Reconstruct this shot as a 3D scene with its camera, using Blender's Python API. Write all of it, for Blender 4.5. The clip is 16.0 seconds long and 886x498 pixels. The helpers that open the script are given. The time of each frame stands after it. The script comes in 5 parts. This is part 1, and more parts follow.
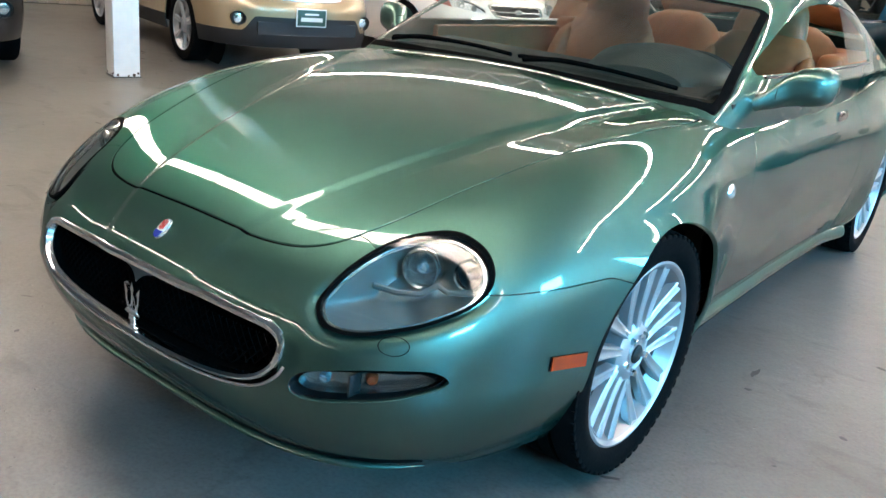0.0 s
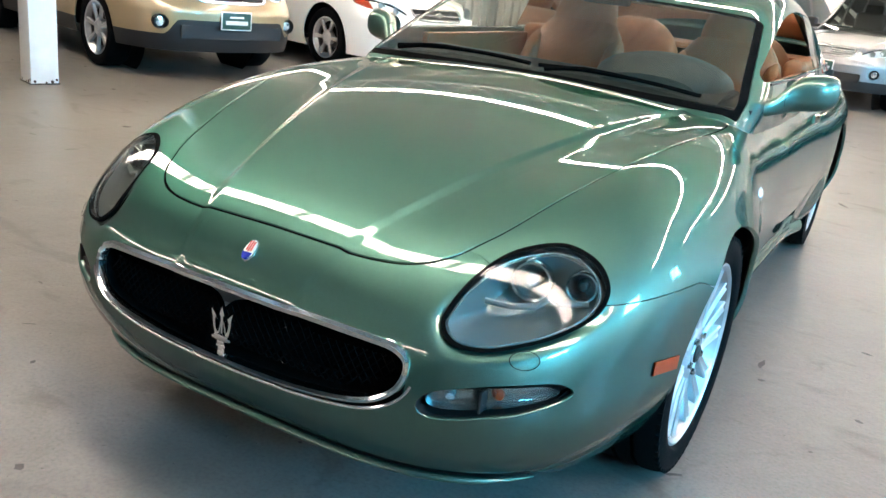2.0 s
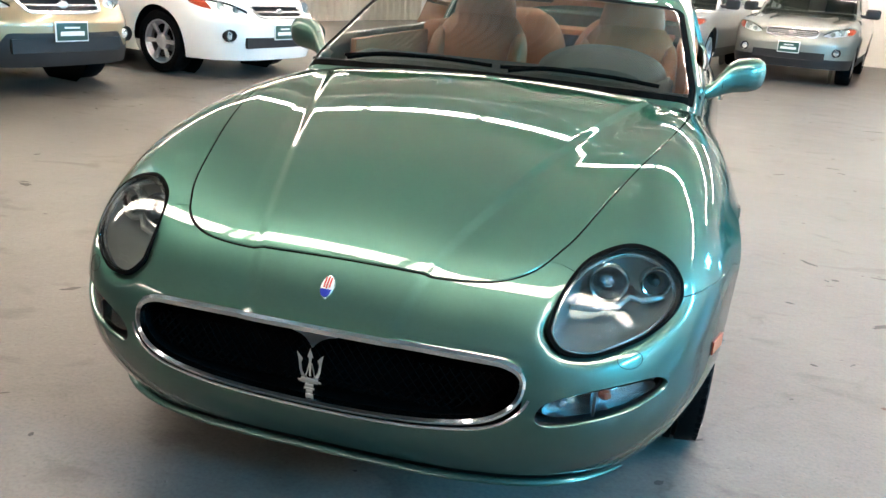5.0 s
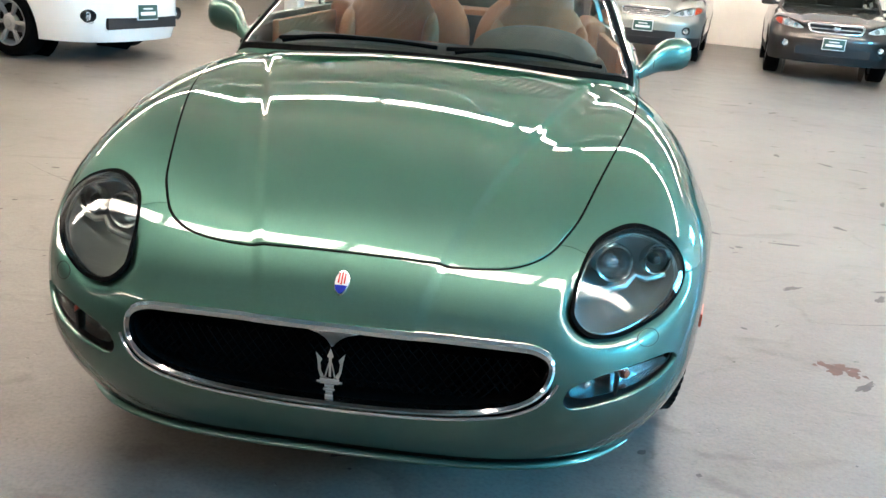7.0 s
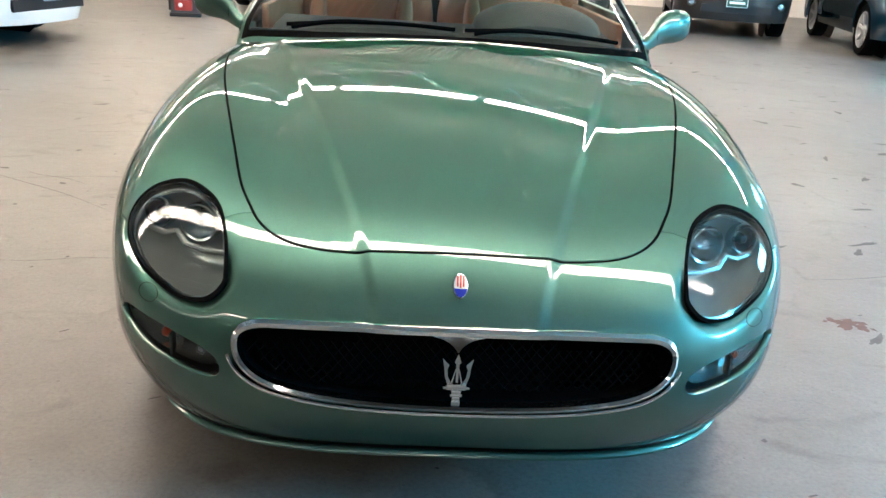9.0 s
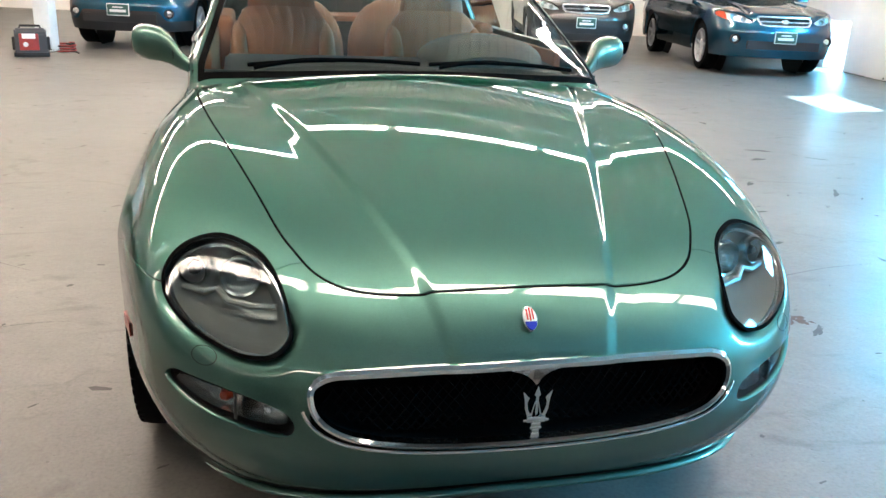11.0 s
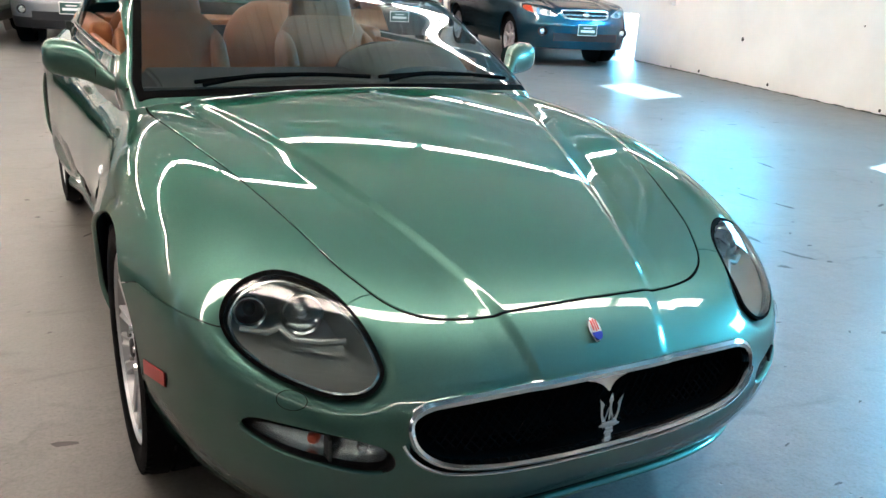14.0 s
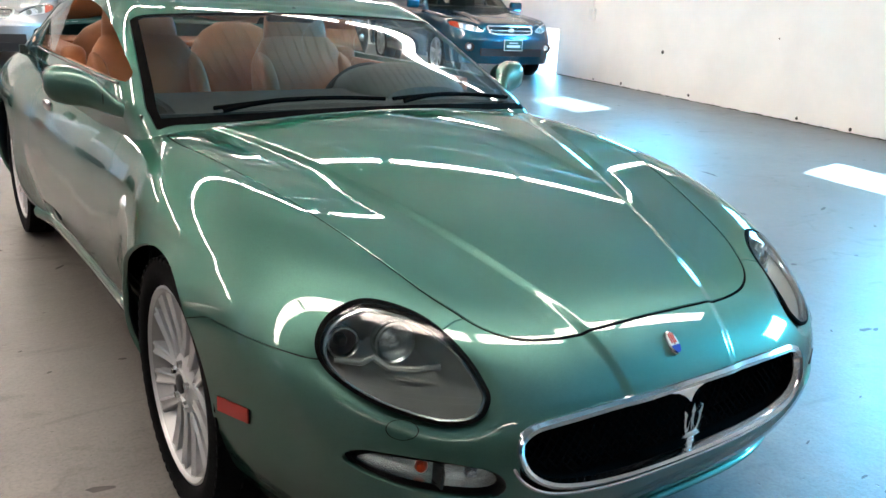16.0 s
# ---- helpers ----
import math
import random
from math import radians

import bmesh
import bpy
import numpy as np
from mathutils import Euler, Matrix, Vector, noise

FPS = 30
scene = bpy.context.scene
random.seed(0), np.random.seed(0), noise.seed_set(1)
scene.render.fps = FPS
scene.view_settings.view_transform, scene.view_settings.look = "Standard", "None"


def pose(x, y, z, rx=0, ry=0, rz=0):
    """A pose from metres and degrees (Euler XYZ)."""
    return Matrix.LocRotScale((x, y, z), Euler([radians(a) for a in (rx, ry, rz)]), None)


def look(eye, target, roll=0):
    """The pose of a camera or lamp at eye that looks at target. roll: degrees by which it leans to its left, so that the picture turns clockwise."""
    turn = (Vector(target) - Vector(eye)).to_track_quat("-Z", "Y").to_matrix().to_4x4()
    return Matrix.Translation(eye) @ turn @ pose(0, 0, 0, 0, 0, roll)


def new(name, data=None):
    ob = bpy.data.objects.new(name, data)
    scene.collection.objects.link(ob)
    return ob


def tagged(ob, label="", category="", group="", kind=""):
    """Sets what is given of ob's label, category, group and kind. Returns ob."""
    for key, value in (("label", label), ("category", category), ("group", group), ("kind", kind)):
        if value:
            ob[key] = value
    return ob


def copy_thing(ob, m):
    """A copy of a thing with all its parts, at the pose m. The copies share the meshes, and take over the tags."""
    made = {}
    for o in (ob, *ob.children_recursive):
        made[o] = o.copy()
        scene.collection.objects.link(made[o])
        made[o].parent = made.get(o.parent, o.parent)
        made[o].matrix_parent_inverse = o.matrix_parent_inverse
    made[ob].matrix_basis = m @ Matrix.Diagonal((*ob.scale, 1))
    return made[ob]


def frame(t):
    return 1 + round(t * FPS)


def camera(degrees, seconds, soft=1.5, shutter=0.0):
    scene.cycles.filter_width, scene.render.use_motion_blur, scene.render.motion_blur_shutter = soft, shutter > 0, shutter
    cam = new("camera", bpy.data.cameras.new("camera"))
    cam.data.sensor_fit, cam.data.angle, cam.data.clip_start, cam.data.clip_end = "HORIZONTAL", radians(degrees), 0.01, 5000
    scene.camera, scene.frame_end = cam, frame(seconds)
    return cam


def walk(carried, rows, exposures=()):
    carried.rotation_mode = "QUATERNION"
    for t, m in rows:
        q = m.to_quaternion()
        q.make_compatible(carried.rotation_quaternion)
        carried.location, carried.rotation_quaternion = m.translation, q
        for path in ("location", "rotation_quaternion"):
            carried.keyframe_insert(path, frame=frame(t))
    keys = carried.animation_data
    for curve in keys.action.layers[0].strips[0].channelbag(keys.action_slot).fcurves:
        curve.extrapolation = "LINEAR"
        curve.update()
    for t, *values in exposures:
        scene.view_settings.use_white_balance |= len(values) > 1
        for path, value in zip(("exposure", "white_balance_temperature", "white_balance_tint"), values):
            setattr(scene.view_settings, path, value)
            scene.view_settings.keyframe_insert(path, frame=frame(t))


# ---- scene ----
cam = camera(56.0, 16.0)
PATH = [
    (0, (1.505, -1.843, 1.203), (0.393, -0.319, 0.541), 6.2),
    (0.5, (1.419, -1.946, 1.215), (0.344, -0.396, 0.551), 5.7),
    (1, (1.34, -2.043, 1.208), (0.323, -0.45, 0.553), 5.4),
    (1.5, (1.264, -2.083, 1.197), (0.307, -0.442, 0.553), 6.2),
    (2, (1.131, -2.09, 1.183), (0.234, -0.404, 0.546), 6.8),
    (2.5, (1.046, -2.104, 1.199), (0.203, -0.383, 0.557), 5.7),
    (3, (0.978, -2.165, 1.207), (0.184, -0.415, 0.565), 5.1),
    (3.5, (0.885, -2.254, 1.213), (0.155, -0.473, 0.576), 4.4),
    (4, (0.824, -2.292, 1.207), (0.162, -0.48, 0.575), 4.1),
    (4.2, (0.789, -2.281, 1.207), (0.154, -0.457, 0.576), 4.2),
    (6.5, (0.383, -2.371, 1.204), (0.157, -0.457, 0.552), 4.4),
    (7, (0.313, -2.333, 1.19), (0.162, -0.415, 0.533), 4.8),
    (7.5, (0.225, -2.274, 1.176), (0.162, -0.356, 0.509), 4.1),
    (8, (0.14, -2.253, 1.178), (0.121, -0.341, 0.491), 3.8),
    (8.5, (0.018, -2.262, 1.189), (0.036, -0.356, 0.487), 3.8),
    (9, (-0.112, -2.297, 1.21), (-0.017, -0.397, 0.494), 3.6),
    (9.5, (-0.183, -2.309, 1.215), (-0.004, -0.408, 0.514), 3.5),
    (10, (-0.265, -2.275, 1.207), (-0.014, -0.364, 0.551), 3.2),
    (10.2, (-0.309, -2.249, 1.2), (-0.025, -0.34, 0.552), 3.0),
    (12.3, (-0.774, -2.236, 1.249), (-0.118, -0.456, 0.606), 3.5),
    (12.5, (-0.786, -2.206, 1.248), (-0.117, -0.434, 0.605), 3.9),
    (13, (-0.859, -2.104, 1.248), (-0.113, -0.363, 0.609), 4.0),
    (13.5, (-0.921, -2.055, 1.247), (-0.096, -0.349, 0.611), 3.7),
    (14, (-1.025, -2.059, 1.261), (-0.129, -0.387, 0.628), 3.0),
    (14.5, (-1.136, -2.065, 1.27), (-0.168, -0.429, 0.648), 2.5),
    (15, (-1.219, -2.054, 1.267), (-0.186, -0.455, 0.656), 2.9),
    (15.5, (-1.281, -2.002, 1.273), (-0.241, -0.403, 0.674), 3.2),
    (16, (-1.327, -1.885, 1.265), (-0.246, -0.31, 0.674), 2.7),
]
walk(cam, [(t, look(eye, target, roll)) for t, eye, target, roll in PATH], exposures=[(0.0, 3.06, 6250, 18), (2.0, 3.32, 6350, 17), (10.0, 3.34, 6300, 17), (12.5, 3.14, 6250, 18), (16.0, 3.06, 6050, 18)])

# ---- world, sun, exposure ----
world = bpy.data.worlds.new("sky")
scene.world = world
world.use_nodes = True
sky = world.node_tree.nodes.new("ShaderNodeTexSky")
sky.sky_type, sky.sun_disc = "NISHITA", False
sky.sun_elevation, sky.sun_rotation = radians(49), radians(79)
world.node_tree.links.new(sky.outputs["Color"], world.node_tree.nodes["Background"].inputs["Color"])
world.node_tree.nodes["Background"].inputs["Strength"].default_value = 0.15
sun_data = bpy.data.lights.new("sun", "SUN")
sun_data.energy, sun_data.angle, sun_data.color = 5.0, radians(0.6), (0.55, 0.88, 1.0)
sun = new("sun", sun_data)
sun.matrix_world = look((1, .2, 1.19), (0, 0, 0))
TUBE_POWER = 9.5
# the hall stands askew to the coupe, and its east wall askew to the hall; along that wall places are counted from EAST_AT
HALL_H = 4.7
SKEW = radians(-15)
HALL = Matrix.Rotation(SKEW, 4, "Z")
W_W, W_E, W_S, W_N = -11.0, 8.61, -22.0, 17.4
LAMP_Z, LAMP_Y, TRUSS_Y = 3.85, (-.35, 4.4, 9.0, 13.6), (-8.6, -4.0, .6, 5.6, 10.2, 14.8)


def east_x(y):
    """The inner face of the east wall at y along the hall."""
    return 6.294 - .0875 * (y - 4.482)


EAST_AT = (4.482 - W_S) / .9962
EAST = HALL @ Matrix.Translation((W_E + .1, W_S, 0)) @ Matrix.Rotation(math.atan2(W_N - W_S, east_x(W_N) - W_E), 4, "Z")
WINDOWS = (3.05, -1.42, -5.90)
SILL, HEAD, PANE_W = 2.02, 3.14, 1.26
# daylight of the open sky in the east wall's windows and in the low opening at its end
for along, high, wide, tall, watts in [(k + PANE_W / 2, (SILL + HEAD) / 2, PANE_W, HEAD - SILL, 58.0 if k < -5 else 38.0) for k in WINDOWS] + [(6.80, .37, .62, .70, 5.0)]:
    day_data = bpy.data.lights.new("daylight", "AREA")
    day_data.shape, day_data.size, day_data.size_y = "RECTANGLE", wide - .06, tall - .06
    day_data.energy, day_data.color = watts, (.07, .62, 1.0)
    day = new("daylight", day_data)
    day.matrix_world = EAST @ Matrix.Translation((EAST_AT + along, .07, high)) @ look((0, 0, 0), (0, 1, 0))
# ---- materials ----
def nodes_of(name):
    m = bpy.data.materials.new(name)
    m.use_nodes = True
    return m, m.node_tree.nodes, m.node_tree.links, m.node_tree.nodes["Principled BSDF"]


def noise_tex(n, l, scale, detail=4, rough=.6, source="Object"):
    co, tx = n.new("ShaderNodeTexCoord"), n.new("ShaderNodeTexNoise")
    tx.inputs["Scale"].default_value, tx.inputs["Detail"].default_value, tx.inputs["Roughness"].default_value = scale, detail, rough
    l.new(co.outputs[source], tx.inputs["Vector"])
    return tx


def ramp(n, l, src, stops):
    r = n.new("ShaderNodeValToRGB")
    while len(r.color_ramp.elements) < len(stops):
        r.color_ramp.elements.new(0.5)
    for e, (p, c) in zip(r.color_ramp.elements, stops):
        e.position, e.color = p, (*c, 1) if len(c) == 3 else c
    l.new(src, r.inputs["Fac"])
    return r


def surface(name, col, rough=.5, metal=0.0, coat=0.0, scale=8.0, vary=.12, bump=0.0, fine=60.0, coat_rough=.03, spec=.5):
    """A plain real surface with two scales of variation in colour, gloss and relief."""
    m, n, l, b = nodes_of(name)
    big, small = noise_tex(n, l, scale), noise_tex(n, l, fine, 6)
    c = Vector(col)
    r = ramp(n, l, big.outputs["Fac"], [(.3, c * (1 - vary)), (.7, c * (1 + vary))])
    l.new(r.outputs["Color"], b.inputs["Base Color"])
    g = n.new("ShaderNodeMapRange")
    g.inputs["To Min"].default_value, g.inputs["To Max"].default_value = max(rough - .12 * rough, 0), min(rough + .2 * rough, 1)
    l.new(small.outputs["Fac"], g.inputs["Value"])
    l.new(g.outputs["Result"], b.inputs["Roughness"])
    b.inputs["Metallic"].default_value, b.inputs["Coat Weight"].default_value, b.inputs["Coat Roughness"].default_value = metal, coat, coat_rough
    b.inputs["Specular IOR Level"].default_value = spec
    if bump:
        bp = n.new("ShaderNodeBump")
        bp.inputs["Strength"].default_value, bp.inputs["Distance"].default_value = bump, .004
        l.new(small.outputs["Fac"], bp.inputs["Height"])
        l.new(bp.outputs["Normal"], b.inputs["Normal"])
    return m


def car_paint(name, col, metal=.6, rough=.38, flake=.35):
    """Metallic paint under clear coat, with fine flakes."""
    m, n, l, b = nodes_of(name)
    big, fl = noise_tex(n, l, 3.0), noise_tex(n, l, 900.0, 1)
    c = Vector(col)
    r = ramp(n, l, fl.outputs["Fac"], [(.35, c * (1 - flake * .5)), (.7, c * (1 + flake))])
    l.new(r.outputs["Color"], b.inputs["Base Color"])
    g = n.new("ShaderNodeMapRange")
    g.inputs["To Min"].default_value, g.inputs["To Max"].default_value = rough * .92, rough * 1.1
    l.new(big.outputs["Fac"], g.inputs["Value"])
    l.new(g.outputs["Result"], b.inputs["Roughness"])
    b.inputs["Metallic"].default_value = metal
    b.inputs["Specular Tint"].default_value = (.12, .18, .16, 1) if metal > .9 else (1, 1, 1, 1)
    b.inputs["Coat Weight"].default_value, b.inputs["Coat Roughness"].default_value, b.inputs["Coat IOR"].default_value = 1.0, .02, 1.64
    return m


def clear(name, tint=(1, 1, 1), ior=1.5, rough=.0):
    """A thin clear sheet: what is behind shows through, gloss by Fresnel."""
    m, n, l, b = nodes_of(name)
    n.remove(b)
    tr, gl, fr, mx = n.new("ShaderNodeBsdfTransparent"), n.new("ShaderNodeBsdfGlossy"), n.new("ShaderNodeFresnel"), n.new("ShaderNodeMixShader")
    tr.inputs["Color"].default_value = (*tint, 1)
    gl.inputs["Roughness"].default_value = rough
    fr.inputs["IOR"].default_value = ior
    l.new(fr.outputs["Fac"], mx.inputs["Fac"])
    l.new(tr.outputs["BSDF"], mx.inputs[1])
    l.new(gl.outputs["BSDF"], mx.inputs[2])
    l.new(mx.outputs["Shader"], n["Material Output"].inputs["Surface"])
    return m


def glow(name, col, power):
    m, n, l, b = nodes_of(name)
    b.inputs["Base Color"].default_value = (.9, .9, .9, 1)
    b.inputs["Emission Color"].default_value = (*col, 1)
    b.inputs["Emission Strength"].default_value = power
    return m


def concrete_floor():
    m, n, l, b = nodes_of("painted_concrete")
    big, mid, fine = noise_tex(n, l, .45, 6, .65), noise_tex(n, l, 3.2, 8, .7), noise_tex(n, l, 90, 4)
    base = ramp(n, l, big.outputs["Fac"], [(.3, (.105, .099, .089)), (.55, (.140, .134, .122)), (.75, (.176, .169, .154))])
    worn = ramp(n, l, mid.outputs["Fac"], [(.25, (.56, .55, .52)), (.40, (.88, .875, .86)), (.55, (1, 1, 1)), (.72, (1.20, 1.18, 1.14))])
    mul = n.new("ShaderNodeMix")
    mul.data_type, mul.blend_type = "RGBA", "MULTIPLY"
    mul.inputs["Factor"].default_value = 1
    l.new(base.outputs["Color"], mul.inputs["A"])
    l.new(worn.outputs["Color"], mul.inputs["B"])
    # small dark marks, and thin cracks that wander
    marks = noise_tex(n, l, 5.5, 3, .5)
    mk = ramp(n, l, marks.outputs["Fac"], [(.765, (0, 0, 0)), (.80, (.8, .8, .8))])
    co = n.new("ShaderNodeTexCoord")
    warp = noise_tex(n, l, 1.5, 5)
    add = n.new("ShaderNodeVectorMath")
    add.operation = "MULTIPLY_ADD"
    add.inputs[1].default_value = (.8, .8, .8)
    l.new(warp.outputs["Color"], add.inputs[0])
    l.new(co.outputs["Object"], add.inputs[2])
    vo = n.new("ShaderNodeTexVoronoi")
    vo.feature = "DISTANCE_TO_EDGE"
    vo.inputs["Scale"].default_value = .42
    l.new(add.outputs["Vector"], vo.inputs["Vector"])
    ck = ramp(n, l, vo.outputs["Distance"], [(0, (1, 1, 1)), (.004, (.5, .5, .5)), (.009, (0, 0, 0))])
    gate = n.new("ShaderNodeMath")
    gate.operation = "MULTIPLY"
    thin = ramp(n, l, mid.outputs["Fac"], [(.45, (0, 0, 0)), (.6, (.55, .55, .55))])
    l.new(ck.outputs["Color"], gate.inputs[0])
    l.new(thin.outputs["Color"], gate.inputs[1])
    both = n.new("ShaderNodeMath")
    both.operation = "MAXIMUM"
    l.new(mk.outputs["Color"], both.inputs[0])
    l.new(gate.outputs["Value"], both.inputs[1])
    dirt = n.new("ShaderNodeMix")
    dirt.data_type = "RGBA"
    # long thin scuffs in one sweep, and pits
    mp = n.new("ShaderNodeMapping")
    mp.inputs["Scale"].default_value, mp.inputs["Rotation"].default_value = (1.6, 3.6, 1.0), (0, 0, .5)
    l.new(co.outputs["Object"], mp.inputs["Vector"])
    sc = n.new("ShaderNodeTexNoise")
    sc.inputs["Scale"].default_value, sc.inputs["Detail"].default_value, sc.inputs["Distortion"].default_value = 1.3, 6, 1.2
    l.new(mp.outputs["Vector"], sc.inputs["Vector"])
    scr = ramp(n, l, sc.outputs["Fac"], [(.60, (0, 0, 0)), (.70, (.5, .5, .5))])
    pit = noise_tex(n, l, 38, 2, .5)
    pr = ramp(n, l, pit.outputs["Fac"], [(.70, (0, 0, 0)), (.76, (.55, .55, .55))])
    wear = n.new("ShaderNodeMath")
    wear.operation = "MAXIMUM"
    l.new(scr.outputs["Color"], wear.inputs[0])
    l.new(pr.outputs["Color"], wear.inputs[1])
    allof = n.new("ShaderNodeMath")
    allof.operation = "MAXIMUM"
    l.new(both.outputs["Value"], allof.inputs[0])
    l.new(wear.outputs["Value"], allof.inputs[1])
    l.new(allof.outputs["Value"], dirt.inputs["Factor"])
    l.new(mul.outputs["Result"], dirt.inputs["A"])
    dirt.inputs["B"].default_value = (.050, .045, .037, 1)
    # fine speckle of sand and worn paint
    grit = ramp(n, l, fine.outputs["Fac"], [(.30, (.80, .79, .77)), (.50, (1, 1, 1)), (.72, (1.14, 1.13, 1.11))])
    speck = n.new("ShaderNodeMix")
    speck.data_type, speck.blend_type = "RGBA", "MULTIPLY"
    speck.inputs["Factor"].default_value = 1
    l.new(dirt.outputs["Result"], speck.inputs["A"])
    l.new(grit.outputs["Color"], speck.inputs["B"])
    l.new(speck.outputs["Result"], b.inputs["Base Color"])
    b.inputs["Specular IOR Level"].default_value = .36
    g = ramp(n, l, mid.outputs["Fac"], [(.25, (.34, .34, .34)), (.75, (.46, .46, .46))])
    l.new(g.outputs["Color"], b.inputs["Roughness"])
    bp = n.new("ShaderNodeBump")
    bp.inputs["Strength"].default_value, bp.inputs["Distance"].default_value = .32, .01
    # shallow pits and trowel waves
    dip = n.new("ShaderNodeMath")
    dip.operation = "MULTIPLY_ADD"
    dip.inputs[1].default_value = -.8
    l.new(pr.outputs["Color"], dip.inputs[0])
    lump = noise_tex(n, l, 17, 5, .6)
    wave = n.new("ShaderNodeMath")
    wave.operation = "MULTIPLY_ADD"
    wave.inputs[1].default_value = .55
    l.new(lump.outputs["Fac"], wave.inputs[0])
    l.new(mid.outputs["Fac"], wave.inputs[2])
    l.new(wave.outputs["Value"], dip.inputs[2])
    l.new(dip.outputs["Value"], bp.inputs["Height"])
    l.new(bp.outputs["Normal"], b.inputs["Normal"])
    return m


M_FLOOR = concrete_floor()
M_WALL = surface("white_wall_paint", (.87, .86, .825), .55, scale=1.2, vary=.05, bump=.15, fine=25)
M_RIB = surface("cream_metal_sheet", (.72, .68, .60), .45, scale=.8, vary=.06)
M_DECK = surface("pale_roof_sheet", (.36, .355, .34), .5, metal=.0, scale=1.5, vary=.15)
M_STEEL = surface("white_steel_paint", (.82, .81, .79), .4, scale=5, vary=.06, bump=.1)
M_TUBE = glow("fluorescent_tube", (1.0, .86, .67), TUBE_POWER)
M_TUBE_DIM = glow("dim_fluorescent_tube", (1.0, .86, .67), TUBE_POWER * .34)
M_TUBE_BROAD = glow("broad_fixture_tube", (1.0, .86, .67), TUBE_POWER * .40)
M_TRAY = surface("white_enamel", (.8, .8, .78), .35, vary=.03)
M_PAINT = car_paint("green_metallic_paint", (.064, .145, .117), 1.0, .43, .25)
M_GAP = surface("black_seal", (.003, .003, .0035), .45, vary=.2, spec=.12)
M_GLASS = clear("tinted_glass", (.62, .68, .64), 1.5)
M_LENS = clear("clear_lens", (.86, .9, .9), 1.5)
M_CHROME = surface("chrome", (.82, .82, .83), .08, metal=1, vary=.03)
M_DARKMETAL = surface("dark_mesh", (.003, .003, .0033), .9, vary=.2, spec=.02)
M_ALLOY = surface("silver_alloy", (.50, .51, .53), .34, metal=.75, coat=.3, vary=.03)
M_RUBBER = surface("tyre_rubber", (.0035, .0035, .004), .7, vary=.2, bump=.2, fine=120, spec=.04)
M_REFLECT = surface("lamp_reflector", (.62, .66, .66), .16, metal=1, vary=.05)
M_HOUSING = surface("lamp_housing_grey", (.30, .33, .32), .40, metal=.8, vary=.08)
M_FOGREF = surface("fog_reflector", (.45, .48, .49), .22, metal=1, vary=.1)
M_AMBER = surface("amber_plastic", (.42, .035, .002), .3, coat=0.0, vary=.1)
M_RED = surface("red_plastic", (.26, .008, .004), .3, coat=0.0, vary=.1)
M_TAN = surface("tan_leather", (.32, .115, .038), .48, scale=14, vary=.12, bump=.35, fine=220)
M_DASH = surface("dark_dashboard", (.012, .018, .016), .6, scale=20, vary=.2, bump=.3, fine=300)
M_HOODTRIM = surface("dark_green_padding", (.030, .048, .042), .5, scale=20, vary=.15, bump=.3, fine=300)
M_BLACK = surface("black_plastic", (.009, .009, .010), .5, vary=.15, bump=.15, fine=200)
M_BULB = surface("bulb_glass", (.80, .86, .9), .06, metal=.8, vary=.05)
M_DISC = surface("brake_disc_steel", (.35, .35, .36), .35, metal=1, vary=.1)
M_BLUEENAMEL = surface("blue_enamel", (.02, .03, .28), .2, coat=1, vary=.05)
M_REDENAMEL = surface("red_enamel", (.6, .05, .04), .25, coat=1, vary=.05)
M_WHITEENAMEL = surface("white_enamel_badge", (.75, .74, .72), .2, coat=1, vary=.03)
M_RUST = surface("rust_stain", (.075, .035, .022), .7, scale=30, vary=.4)
M_OIL = surface("dark_floor_mark", (.038, .035, .030), .6, scale=30, vary=.4)
M_DARKWALL = surface("unseen_wall_grey", (.26, .255, .24), .8, scale=1.2, vary=.12, bump=.3, fine=30)
M_MATTBLACK = surface("matt_black", (.003, .003, .003), .85, vary=.2, spec=.02)

# ---- mesh tools ----
def part(name, bm, material, parent=None, label="", smooth=True):
    """Links a bmesh as one mesh object, under a thing or a part where one is given."""
    me = bpy.data.meshes.new(name)
    bm.to_mesh(me)
    bm.free()
    if smooth:
        for f in me.polygons:
            f.use_smooth = True
        me.set_sharp_from_angle(angle=radians(38))
    me.materials.append(material)
    ob = new(name, me)
    ob.parent = parent
    return tagged(ob, label) if label else ob


def block(size, at=(0, 0, 0), bevel=0.0, turn=(0, 0, 0), seg=2):
    bm = bmesh.new()
    bmesh.ops.create_cube(bm, size=1)
    bmesh.ops.scale(bm, vec=size, verts=bm.verts)
    if bevel:
        bmesh.ops.bevel(bm, geom=bm.edges[:], offset=bevel, segments=seg, affect="EDGES", profile=.6)
    bmesh.ops.transform(bm, matrix=pose(*at, *turn), verts=bm.verts)
    return bm


